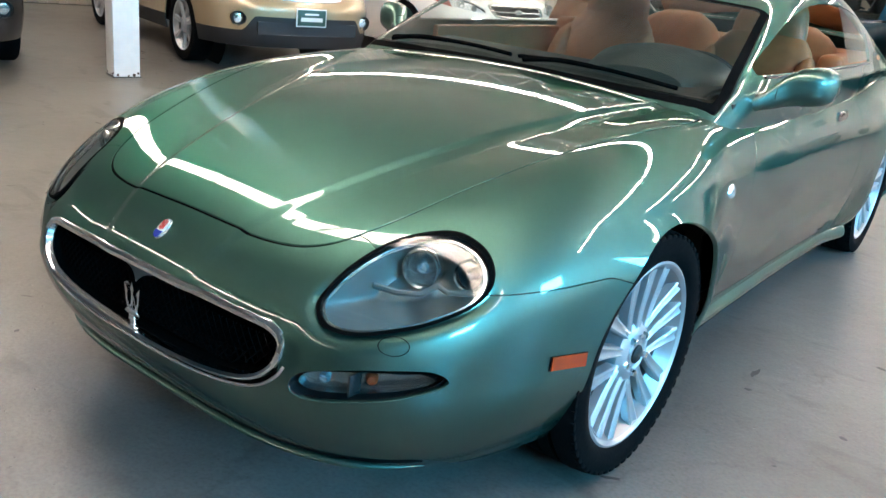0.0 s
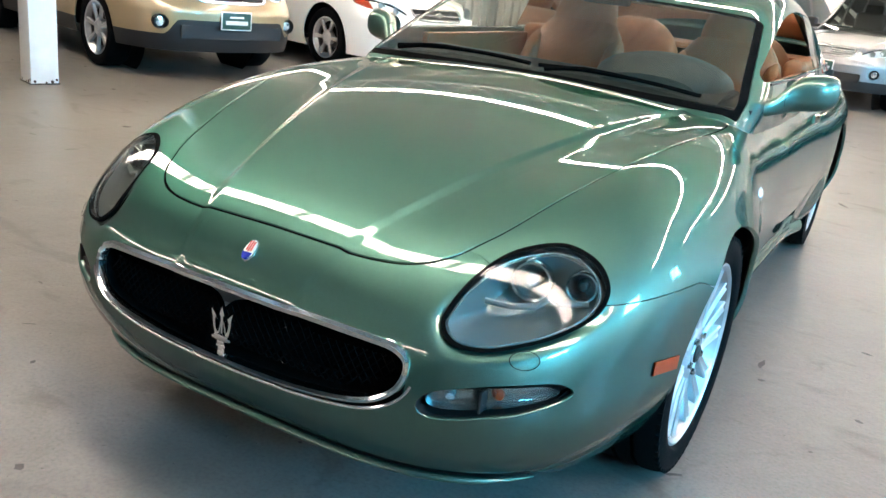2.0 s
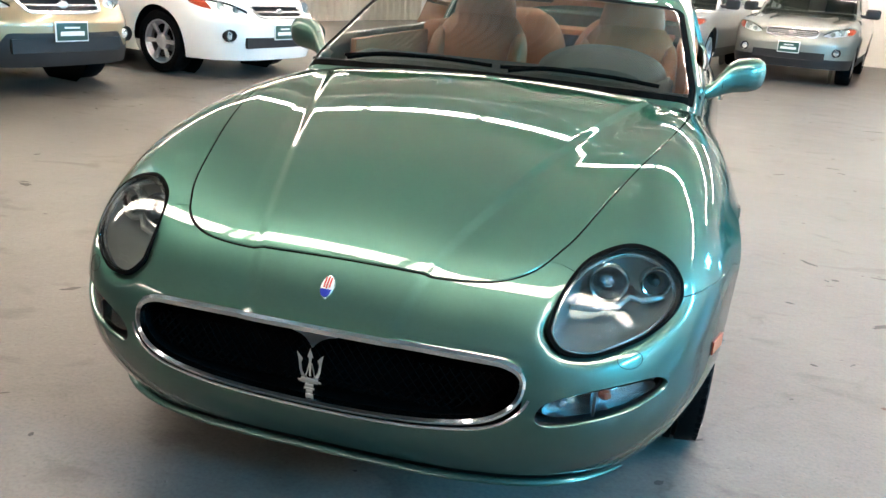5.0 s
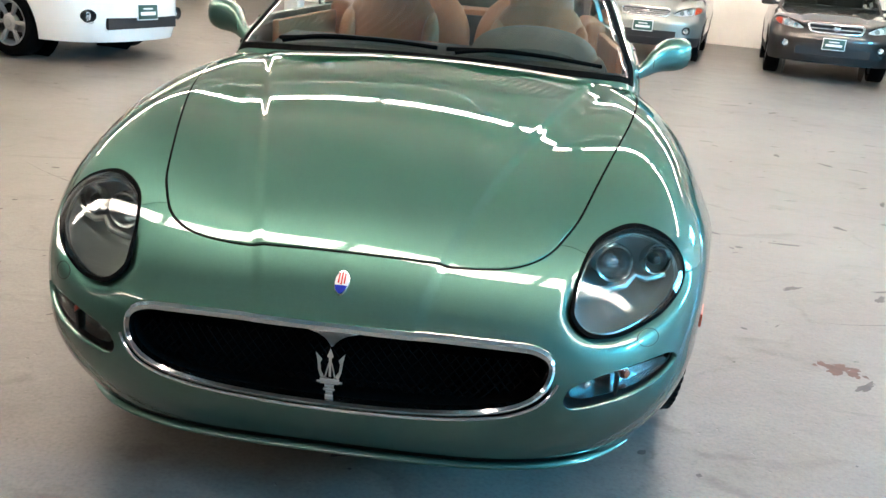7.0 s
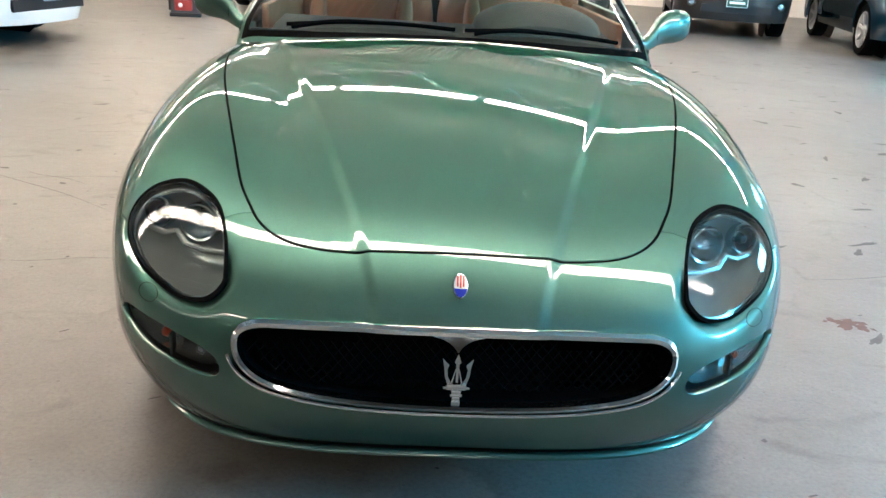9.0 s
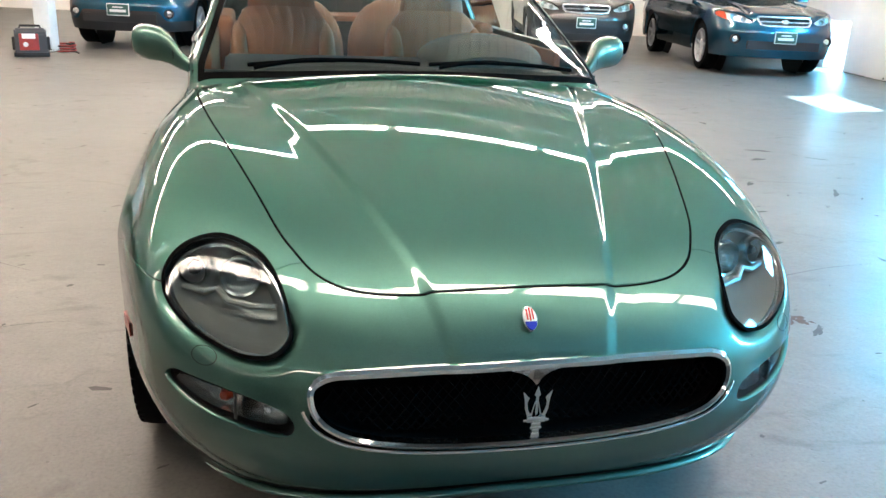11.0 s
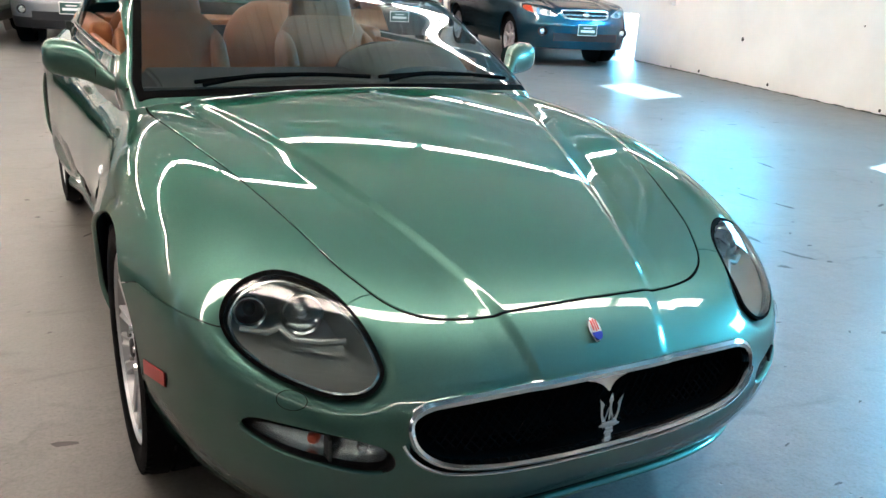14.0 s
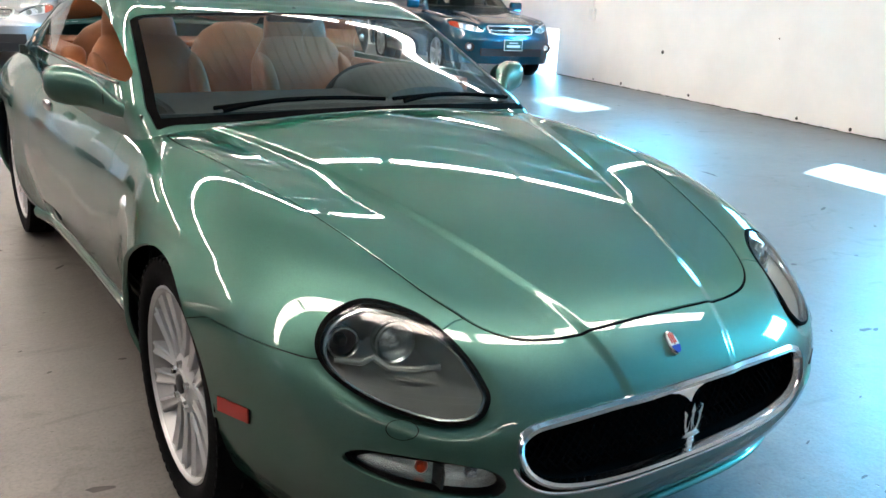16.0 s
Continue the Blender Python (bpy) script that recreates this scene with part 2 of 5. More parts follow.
def spun(profile, m=Matrix(), steps=48):
    """A turned body: (radius, height) pairs round z, then posed by m."""
    bm = bmesh.new()
    rings = []
    for r, h in profile:
        if r < 1e-6:
            rings.append([bm.verts.new((0, 0, h))])
        else:
            rings.append([bm.verts.new((r * math.cos(a), r * math.sin(a), h)) for a in np.arange(steps) * 2 * math.pi / steps])
    for a, b in zip(rings, rings[1:]):
        for i in range(steps):
            c = [a[i % len(a)], a[(i + 1) % len(a)], b[(i + 1) % len(b)], b[i % len(b)]]
            c = [v for k, v in enumerate(c) if v not in c[:k]]
            if len(c) > 2:
                bm.faces.new(c)
    bmesh.ops.recalc_face_normals(bm, faces=bm.faces[:])
    bmesh.ops.transform(bm, matrix=m, verts=bm.verts)
    return bm


def tube(points, radius, closed=False, sides=8, squash=1.0):
    """A round bar along a line of points."""
    p = [Vector(q) for q in points]
    bm = bmesh.new()
    rings, n, last = [], len(p), None
    for i in range(n):
        a, b = (p[i - 1], p[(i + 1) % n]) if closed else (p[max(i - 1, 0)], p[min(i + 1, n - 1)])
        d = (b - a).normalized()
        u = d.orthogonal().normalized() if last is None else (last - d * last.dot(d)).normalized()
        last, w = u, d.cross(u)
        r = radius(i / max(n - 1, 1)) if callable(radius) else radius
        rings.append([bm.verts.new(p[i] + (u * math.cos(k) + w * math.sin(k) * squash) * r) for k in np.arange(sides) * 2 * math.pi / sides])
    for i in range(n if closed else n - 1):
        a, b = rings[i], rings[(i + 1) % n]
        for k in range(sides):
            bm.faces.new((a[k], a[(k + 1) % sides], b[(k + 1) % sides], b[k]))
    if not closed:
        bm.faces.new(rings[0][::-1])
        bm.faces.new(rings[-1])
    bmesh.ops.recalc_face_normals(bm, faces=bm.faces[:])
    return bm


def merge(*bms):
    out = bmesh.new()
    for b in bms:
        me = bpy.data.meshes.new("t")
        b.to_mesh(me)
        out.from_mesh(me)
        b.free()
        bpy.data.meshes.remove(me)
    return out


def prism(poly, y0, y1, plane="xz", bevel=0.0):
    """A flat outline given thickness."""
    bm = bmesh.new()
    put = {"xz": lambda a, b, c: (a, c, b), "xy": lambda a, b, c: (a, b, c), "yz": lambda a, b, c: (c, a, b)}[plane]
    lo = [bm.verts.new(put(a, b, y0)) for a, b in poly]
    hi = [bm.verts.new(put(a, b, y1)) for a, b in poly]
    bm.faces.new(lo), bm.faces.new(hi)
    for i in range(len(poly)):
        j = (i + 1) % len(poly)
        bm.faces.new((lo[i], lo[j], hi[j], hi[i]))
    bmesh.ops.recalc_face_normals(bm, faces=bm.faces[:])
    if bevel:
        bmesh.ops.bevel(bm, geom=bm.edges[:], offset=bevel, segments=2, affect="EDGES")
    return bm


def thing(name, label, category, at=Matrix(), group="", kind=""):
    ob = new(name)
    ob.matrix_world = at
    ob.empty_display_size = .1
    return tagged(ob, label, category, group, kind)


def skin(name, v, t, f, material, parent, hem=.012, label="", lift=0.0, flip=1.0):
    """A panel cut from a form: exact normals from the form itself, and edges turned inwards so that it has thickness."""
    nrm = slope(f, v) * flip
    v = v + nrm * lift
    tri_n = np.cross(v[t[:, 1]] - v[t[:, 0]], v[t[:, 2]] - v[t[:, 0]])
    wrong = (tri_n * nrm[t[:, 0]]).sum(1) < 0
    t = t.copy()
    t[wrong] = t[wrong][:, ::-1]
    faces = t.tolist()
    if hem:
        e = np.concatenate([t[:, [0, 1]], t[:, [1, 2]], t[:, [2, 0]]])
        key = np.sort(e, 1)
        _, first, count = np.unique(key[:, 0] * len(v) + key[:, 1], return_index=True, return_counts=True)
        rim = e[first[count == 1]]
        rim = rim[~((np.abs(v[rim[:, 0], 0]) < 1e-6) & (np.abs(v[rim[:, 1], 0]) < 1e-6))]
        a, b = v[rim[:, 0]], v[rim[:, 1]]
        na, nb = nrm[rim[:, 0]], nrm[rim[:, 1]]
        out = np.cross(b - a, na)
        out /= np.maximum(np.linalg.norm(out, axis=1, keepdims=True), 1e-9)
        base = len(v)
        k = len(rim)
        v = np.concatenate([v, a, b, b - nb * hem, a - na * hem])
        nrm = np.concatenate([nrm, (out + na) * .7, (out + nb) * .7, out, out])
        r = np.arange(k)
        faces += np.stack([base + k + r, base + r, base + 3 * k + r, base + 2 * k + r], -1).tolist()
    me = bpy.data.meshes.new(name)
    me.from_pydata(v.tolist(), [], faces)
    me.update()
    for p in me.polygons:
        p.use_smooth = True
    me.normals_split_custom_set_from_vertices((nrm / np.maximum(np.linalg.norm(nrm, axis=1, keepdims=True), 1e-9)).tolist())
    me.materials.append(material)
    ob = new(name, me)
    ob.parent = parent
    return tagged(ob, label) if label else ob


def both_sides(v, t):
    return np.concatenate([v, v * (-1, 1, 1)]), np.concatenate([t, t[:, ::-1] + len(v)])

# ---------- the coupe's form: smooth functions of place, car faces -y, axle of the front wheels at y = 0 ----------
def smax(a, b, k):
    h = np.maximum(k - np.abs(a - b), 0) / k
    return np.maximum(a, b) + h * h * k / 4


def sstep(e0, e1, v):
    s = np.clip((v - e0) / (e1 - e0), 0, 1)
    return s * s * (3 - 2 * s)


def spline(knots, v):
    """A smooth curve through a few (place, value) knots."""
    xs, ys = np.array(knots, float).T
    m = np.gradient(ys, xs)
    i = np.clip(np.searchsorted(xs, v) - 1, 0, len(xs) - 2)
    h = xs[i + 1] - xs[i]
    s = np.clip((v - xs[i]) / h, -0.3, 1.3)
    return (ys[i] * (1 + 2 * s) * (1 - s) ** 2 + m[i] * h * s * (1 - s) ** 2
            + ys[i + 1] * s * s * (3 - 2 * s) + m[i + 1] * h * s * s * (s - 1))


SPINE = ((-1.0, .545), (-.7, .651), (-.35, .759), (0, .836), (.4, .893), (.7, .919), (1.2, .935), (2.4, .95), (3.0, .95), (3.6, .90))
WIDTH = ((-1, .822), (-.3, .838), (0, .884), (.5, .820), (1.2, .808), (1.8, .820), (2.5, .846), (3.1, .835), (3.6, .78))


def soft_ramp(v, k):
    return k * np.log1p(np.exp(np.clip(v / k, -30, 30)))


def crease_x(y):
    return .193 + (y + .75) * .29


def body_f(p):
    x, y, z = np.abs(p[..., 0]), p[..., 1], p[..., 2]
    a = spline(WIDTH, y)
    front, rear = np.maximum(.162 - y, 0) / 1.065, np.maximum(y - 2.75, 0) / .80
    q = ((x / a) ** 3.5 + front ** 3.5 + rear ** 3.5) ** (1 / 3.5)
    doors = sstep(.35, .60, y) * sstep(2.35, 2.05, y)
    tuck = 1.75 * np.maximum(.40 - z, 0) ** 2 * (1 - doors) + .42 * np.maximum(z - .47, 0) ** 2 + doors * .55 * np.maximum(.62 - z, 0) ** 2 + .042 * sstep(.56, .70, z) * np.exp(-(y / .30) ** 2)
    side = (q - 1) * .86 + tuck
    span = crease_x(y) + .06
    top = spline(SPINE, y) - .12 * np.where(x < span, x * x, span * (2 * x - span) * .25 + span * span * .75)
    top = top + .0065 * (1 - sstep(-.013, .015, x - crease_x(y))) * sstep(.75, .35, y)
    top = top + .100 * (soft_ramp(x - crease_x(y) - .03, .015) - soft_ramp(x - .69, .035)) * sstep(-.85, -.1, y) * sstep(1.7, .2, y)
    return smax(side, (z - top) * .95, .197)


ROOF = ((-.2, .62), (.3, .83), (.45, .915), (.8, 1.064), (1.15, 1.192), (1.5, 1.254), (1.9, 1.258), (2.4, 1.175), (2.9, 1.03), (3.2, .92))


def cabin_f(p):
    x, y, z = np.abs(p[..., 0]), p[..., 1], p[..., 2]
    back = y - (.10 * x * x + .34 * x ** 4) * sstep(1.3, .6, y) + .25 * x * x * sstep(1.9, 2.6, y)
    top = spline(ROOF, back) - .06 * x * x
    w = .70 + .02 * sstep(.4, 1.2, y) - .42 * np.maximum(z - .93, -.03) - .05 * sstep(1.9, 3.0, y)
    return smax(x - w, (z - top) * .85, .09)


def slope(f, p, e=1e-4):
    g = np.stack([f(p + np.eye(3)[i] * e) - f(p - np.eye(3)[i] * e) for i in range(3)], -1)
    return g / np.maximum(np.linalg.norm(g, axis=-1, keepdims=True), 1e-9)


def meet(f, o, d, near, far):
    """Where rays leave the form f < 0: bisection from inside to outside."""
    lo, hi = np.full(d.shape[:-1], near), np.full(d.shape[:-1], far)
    for _ in range(34):
        mid = (lo + hi) / 2
        inside = f(o + d * mid[..., None]) < 0
        lo, hi = np.where(inside, mid, lo), np.where(inside, hi, mid)
    return o + d * lo[..., None]


def grid_tris(n, m, flip=False):
    i, j = np.meshgrid(np.arange(n - 1), np.arange(m - 1), indexing="ij")
    a = (i * m + j).ravel()
    quads = np.stack([a, a + 1, a + m + 1, a + m], -1)
    t = np.concatenate([quads[:, [0, 1, 2]], quads[:, [0, 2, 3]]])
    return t[:, ::-1] if flip else t


def body_skin(dense=1.0, f=None, y0=-.2, y1=3.5, zc=.42):
    """One half (x > 0) of a car's lower skin: a fan round the nose, then sections along the car."""
    na, ns, nf = int(100 * dense), int(230 * dense), int(170 * dense)
    fi = np.radians(np.linspace(-30, 90, nf))
    al = np.linspace(0, np.pi / 2, na)[:-1]
    da = np.stack([np.outer(np.sin(al), np.cos(fi)), -np.outer(np.cos(al), np.cos(fi)), np.outer(np.ones(na - 1), np.sin(fi))], -1)
    oa = np.broadcast_to([0, y0, zc], da.shape)
    ys = np.linspace(y0, y1, ns)
    ds = np.stack([np.outer(np.ones(ns), np.cos(fi)), np.zeros((ns, nf)), np.outer(np.ones(ns), np.sin(fi))], -1)
    os_ = np.stack([np.zeros((ns, nf)), np.outer(ys, np.ones(nf)), np.full((ns, nf), zc)], -1)
    v = meet(f or body_f, np.concatenate([oa, os_]), np.concatenate([da, ds]), 0.0, 1.6)
    return v.reshape(-1, 3), grid_tris(na - 1 + ns, nf)


def cabin_skin(dense=1.0, f=None, y0=.30, y1=3.1, zc=.86):
    ns, nf = int(180 * dense), int(90 * dense)
    fi = np.radians(np.linspace(-8, 90, nf))
    ys = np.linspace(y0, y1, ns)
    d = np.stack([np.outer(np.ones(ns), np.cos(fi)), np.zeros((ns, nf)), np.outer(np.ones(ns), np.sin(fi))], -1)
    o = np.stack([np.zeros((ns, nf)), np.outer(ys, np.ones(nf)), np.full((ns, nf), zc)], -1)
    return meet(f or cabin_f, o, d, 0.0, 1.2).reshape(-1, 3), grid_tris(ns, nf)


def clip(v, t, g):
    """Keeps the part of a triangle mesh where g < 0, cut cleanly along g = 0."""
    g = np.where(np.abs(g) < 1e-9, 1e-9, g)
    s = g[t] < 0
    n = s.sum(1)
    keep, cut = t[n == 3], t[(n > 0) & (n < 3)]
    new_v, made, new_t = [], {}, []

    def at(a, b):
        key = (a, b) if a < b else (b, a)
        if key not in made:
            w = g[a] / (g[a] - g[b])
            made[key] = len(v) + len(new_v)
            new_v.append(v[a] + (v[b] - v[a]) * w)
        return made[key]

    for tri in cut.tolist():
        poly = []
        for i in range(3):
            a, b = tri[i], tri[(i + 1) % 3]
            if g[a] < 0:
                poly.append(a)
            if (g[a] < 0) != (g[b] < 0):
                poly.append(at(a, b))
        for i in range(1, len(poly) - 1):
            new_t.append((poly[0], poly[i], poly[i + 1]))
    v = np.concatenate([v, np.array(new_v).reshape(-1, 3)])
    t = np.concatenate([keep, np.array(new_t, int).reshape(-1, 3)])
    used, back = np.unique(t, return_inverse=True)
    return v[used], back.reshape(-1, 3)


def outline_gap(poly, p):
    """Signed distance of plane points p to a closed polygon: minus inside."""
    a, b = np.asarray(poly), np.roll(poly, -1, axis=0)
    best, odd = np.full(len(p), 1e9), np.zeros(len(p), bool)
    for (ax, ay), (bx, by) in zip(a, b):
        ex, ey = bx - ax, by - ay
        s = np.clip(((p[:, 0] - ax) * ex + (p[:, 1] - ay) * ey) / (ex * ex + ey * ey + 1e-12), 0, 1)
        best = np.minimum(best, np.hypot(p[:, 0] - ax - s * ex, p[:, 1] - ay - s * ey))
        if ay != by:
            odd ^= ((ay > p[:, 1]) != (by > p[:, 1])) & (p[:, 0] < ex * (p[:, 1] - ay) / (by - ay) + ax)
    return np.where(odd, -best, best)


def rounded(points, n=12):
    """A closed smooth curve (Catmull-Rom) through a few corner points."""
    p = np.array(points, float)
    out = []
    for i in range(len(p)):
        a, b, c, d = p[i - 1], p[i], p[(i + 1) % len(p)], p[(i + 2) % len(p)]
        for s in np.arange(n) / n:
            out.append(.5 * (2 * b + (c - a) * s + (2 * a - 5 * b + 4 * c - d) * s * s + (3 * b - a - 3 * c + d) * s ** 3))
    return np.array(out)
# ---- the hall ----
def wall_run(name, a, b, height, openings=(), thick=.2, label="", material=None):
    """A straight wall from a to b with openings (start, end, sill, head) that go through it."""
    a, b = Vector((*a, 0)), Vector((*b, 0))
    d = b - a
    length = d.length
    turn = HALL @ Matrix.Translation(a) @ Matrix.Rotation(math.atan2(d.y, d.x), 4, "Z")
    cuts = sorted({0, length, *[s for o in openings for s in o[:2]]})
    bms = []
    for s0, s1 in zip(cuts, cuts[1:]):
        mid = (s0 + s1) / 2
        spans = [(0, height)]
        for o in openings:
            if o[0] <= mid <= o[1]:
                spans = [(0, o[2]), (o[3], height)]
        for z0, z1 in spans:
            if z1 - z0 > .01:
                bms.append(block((s1 - s0, thick, z1 - z0), (mid, 0, (z0 + z1) / 2)))
    bm = merge(*bms)
    bmesh.ops.remove_doubles(bm, verts=bm.verts, dist=1e-4)
    bmesh.ops.transform(bm, matrix=turn, verts=bm.verts)
    ob = part(name, bm, material or M_WALL, smooth=False)
    tagged(ob, label or "white painted wall with scuffs along its foot", "wall", kind="structure")
    return ob, turn


floor_bm = block((W_E - W_W + .4, W_N - W_S + .4, .2), ((W_E + W_W) / 2, (W_N + W_S) / 2, -.1))
bmesh.ops.transform(floor_bm, matrix=HALL, verts=floor_bm.verts)
floor = part("floor", floor_bm, M_FLOOR, smooth=False)
tagged(floor, "worn grey painted concrete floor with stains and cracks", "floor", kind="structure")
OPEN = [(EAST_AT + k, EAST_AT + k + PANE_W, SILL, HEAD) for k in WINDOWS] + [(EAST_AT + 6.48, EAST_AT + 7.12, 0, .74)]
wall_run("wall_east", (W_E + .1, W_S), (east_x(W_N) + .1, W_N), HALL_H, OPEN, label="white painted wall with high windows and scuffed foot")
wall_run("wall_north", (W_W, W_N + .1), (east_x(W_N), W_N + .1), HALL_H)
# These two walls stand out of view, grey so that little light bounces back.
wall_run("wall_south", (W_W, W_S - .1), (W_E, W_S - .1), HALL_H, label="plain grey wall out of view, kept dark to dim its bounce", material=M_DARKWALL)
wall_run("wall_west", (W_W - .1, W_S), (W_W - .1, W_N), HALL_H, label="plain grey wall out of view, kept dark to dim its bounce", material=M_DARKWALL)
for i, o in enumerate(OPEN[:3]):
    win = thing(f"window_{i + 1}", "high steel-framed window with clear daylight behind", "window", EAST, kind="structure")
    w, h = o[1] - o[0], o[3] - o[2]
    mid = ((o[0] + o[1]) / 2, 0, (o[2] + o[3]) / 2)
    for dx, dz, sx, sz in ((0, h / 2 - .02, w, .04), (0, -h / 2 + .02, w, .04), (-w / 2 + .02, 0, .04, h - .08), (w / 2 - .02, 0, .04, h - .08)):
        part("window_frame", block((sx, .08, sz), (mid[0] + dx, 0, mid[2] + dz), .004), M_STEEL, win)
    pane = part("pane", block((w - .08, .006, h - .08), mid), clear("window_pane", (.95, .97, .97)), win, smooth=False)
    pane.visible_shadow = False
# cream ribbed sheet in front of the north half of the west wall
bm = bmesh.new()
line, y = [], 1.0
while y < W_N - .3:
    line += [(0, y), (0, y + .10), (.045, y + .13), (.045, y + .23)]
    y += .26
low, high = [[bm.verts.new((W_W + .03 + dx, yy, z)) for dx, yy in line] for z in (.02, HALL_H - .05)]
for i in range(len(line) - 1):
    bm.faces.new((low[i], low[i + 1], high[i + 1], high[i]))
bmesh.ops.solidify(bm, geom=bm.faces[:], thickness=.004)
bmesh.ops.transform(bm, matrix=HALL, verts=bm.verts)
tagged(part("wall_cladding", bm, M_RIB, smooth=False), "cream ribbed metal sheet covering the wall", "wall", kind="structure")
# corrugated roof deck
bm = bmesh.new()
xs, zs = [], []
x = W_W - .2
while x < W_E + .2:
    for dx, z in ((0, 0), (.060, 0), (.075, .055), (.135, .055), (.150, 0)):
        xs.append(x + dx), zs.append(HALL_H + z)
    x += .165
rows_ = [[bm.verts.new((W_W - .2 + (a - W_W + .2) * (east_x(y) + .3 - W_W) / (W_E + .4 - W_W), y, b)) for a, b in zip(xs, zs)] for y in (W_S - .2, W_N + .2)]
for i in range(len(xs) - 1):
    bm.faces.new((rows_[0][i], rows_[1][i], rows_[1][i + 1], rows_[0][i + 1]))
bm.faces.new([bm.verts.new((x, y, HALL_H + .10)) for x, y in ((W_W - .2, W_S - .2), (W_E + .35, W_S - .2), (east_x(W_N) + .35, W_N + .2), (W_W - .2, W_N + .2))])
bmesh.ops.transform(bm, matrix=HALL, verts=bm.verts)
ceiling = tagged(part("ceiling", bm, M_DECK, smooth=False), "pale corrugated metal roof deck above steel trusses", "ceiling", kind="structure")


def truss(y):
    t = thing("roof_truss", "white painted open-web steel roof truss", "truss", HALL @ Matrix.Translation((0, y, 0)), "roof trusses")
    x0, x1, zl, zh = W_W, east_x(y), 3.95, 4.62
    part("top_chord", block((x1 - x0, .09, .07), ((x0 + x1) / 2, 0, zh)), M_STEEL, t, smooth=False)
    part("bottom_chord", block((x1 - x0, .09, .07), ((x0 + x1) / 2, 0, zl)), M_STEEL, t, smooth=False)
    n = int((x1 - x0) / .60)
    for i in range(n):
        a = x0 + (x1 - x0) * i / n
        b = x0 + (x1 - x0) * (i + 1) / n
        za, zb = (zl, zh) if i % 2 else (zh, zl)
        part("web_bar", tube([(a, 0, za), (b, 0, zb)], .032, sides=6), M_STEEL, t)
    return t


for y in TRUSS_Y:
    truss(y)


def strip_light(tubes=(-.04, .04), lit=None):
    f = thing("strip_light", "lit fluorescent strip light hung below the roof", "strip light", group="strip lights")
    wide = max(tubes) - min(tubes)
    part("tray", block((1.64, wide + (.04 if wide > .1 else -.02), .05), (0, 0, .05), .008), M_TRAY, f)
    for dy in tubes:
        part("tube", tube([(-.825, dy, 0), (.825, dy, 0)], .019, sides=8), lit or M_TUBE, f)
    for dx in (-.81, .81):
        part("end_cap", block((.03, wide + .09, .05), (dx, 0, .01), .005), M_TRAY, f)
    for dx in (-.6, .6):
        part("hanger", tube([(dx, 0, .06), (dx, 0, HALL_H - LAMP_Z + .03)], .006, sides=5), M_STEEL, f)
    return f


# over the front of the hall a shorter row, dimmed to keep the nose dark
front_light = strip_light((-.06, .06), M_TUBE_DIM)
front_light.matrix_basis = HALL @ Matrix.Translation((-6 * 1.75 + .3, -6.6, LAMP_Z))
# drawn out westwards to lighten the floor on the left
for k in (-5, -4, -3, -2, -1, 0, 1):
    copy_thing(front_light, HALL @ Matrix.Translation((k * 1.75 + .3, -6.6, LAMP_Z)))
# over the coupe a row of broad fixtures, behind it rows with twin tubes
for i, y in enumerate(LAMP_Y):
    light = strip_light((-.16, -.08, 0, .08, .16), M_TUBE_BROAD) if i == 0 else twin_light if i > 1 else strip_light()
    if i == 1:
        twin_light = light
    for k in range(-6, 3):
        m = HALL @ Matrix.Translation((k * 1.75 + .3, y, LAMP_Z))
        if k * 1.75 + 1.2 > east_x(y):
            continue
        if k == -6 and i < 2:
            light.matrix_basis = m
        else:
            copy_thing(light, m)
post = thing("steel_post", "white painted square steel post on the floor", "post", Matrix.Translation((-4.79, 2.07, 0)) @ HALL)
part("shaft", block((.21, .21, HALL_H), (0, 0, HALL_H / 2), .012), M_STEEL, post)
part("base_joint", block((.222, .222, .008), (0, 0, .004), .002), M_OIL, post, "dark dirty joint at the floor")
for dx, dz, r in ((-.075, .022, .010), (.055, .020, .012), (.088, .034, .009), (.010, .014, .007)):
    part("rust_chip", spun([(0, .0025), (r, .001), (r * 1.1, 0)], pose(.105, dx, dz, 0, 90, 0), 9), M_RUST, post, "small rust chip")
    part("rust_chip", spun([(0, .0025), (r, .001), (r * 1.1, 0)], pose(dx, -.105, dz, 90, 0, 0), 9), M_RUST, post, "small rust chip")



def stain(at, rx, ry, seed, colour, label):
    """A thin dried stain with a ragged edge."""
    rnd = random.Random(seed)
    ph = [rnd.uniform(0, 6.28) for _ in range(5)]
    bm = bmesh.new()
    n = 40
    ring = []
    for i in range(n):
        a = 2 * math.pi * i / n
        r = 1 + .18 * math.sin(3 * a + ph[0]) + .14 * math.sin(5 * a + ph[1]) + .10 * math.sin(9 * a + ph[2]) + rnd.uniform(-.08, .08)
        ring.append(bm.verts.new((rx * r * math.cos(a), ry * r * math.sin(a), 0)))
    mid = bm.verts.new((0, 0, .0004))
    for i in range(n):
        bm.faces.new((ring[i], ring[(i + 1) % n], mid))
    bmesh.ops.transform(bm, matrix=pose(*at, .0012, 0, 0, seed * 37), verts=bm.verts)
    tagged(part("floor_stain", bm, colour, smooth=False), label, "stain", kind="structure")


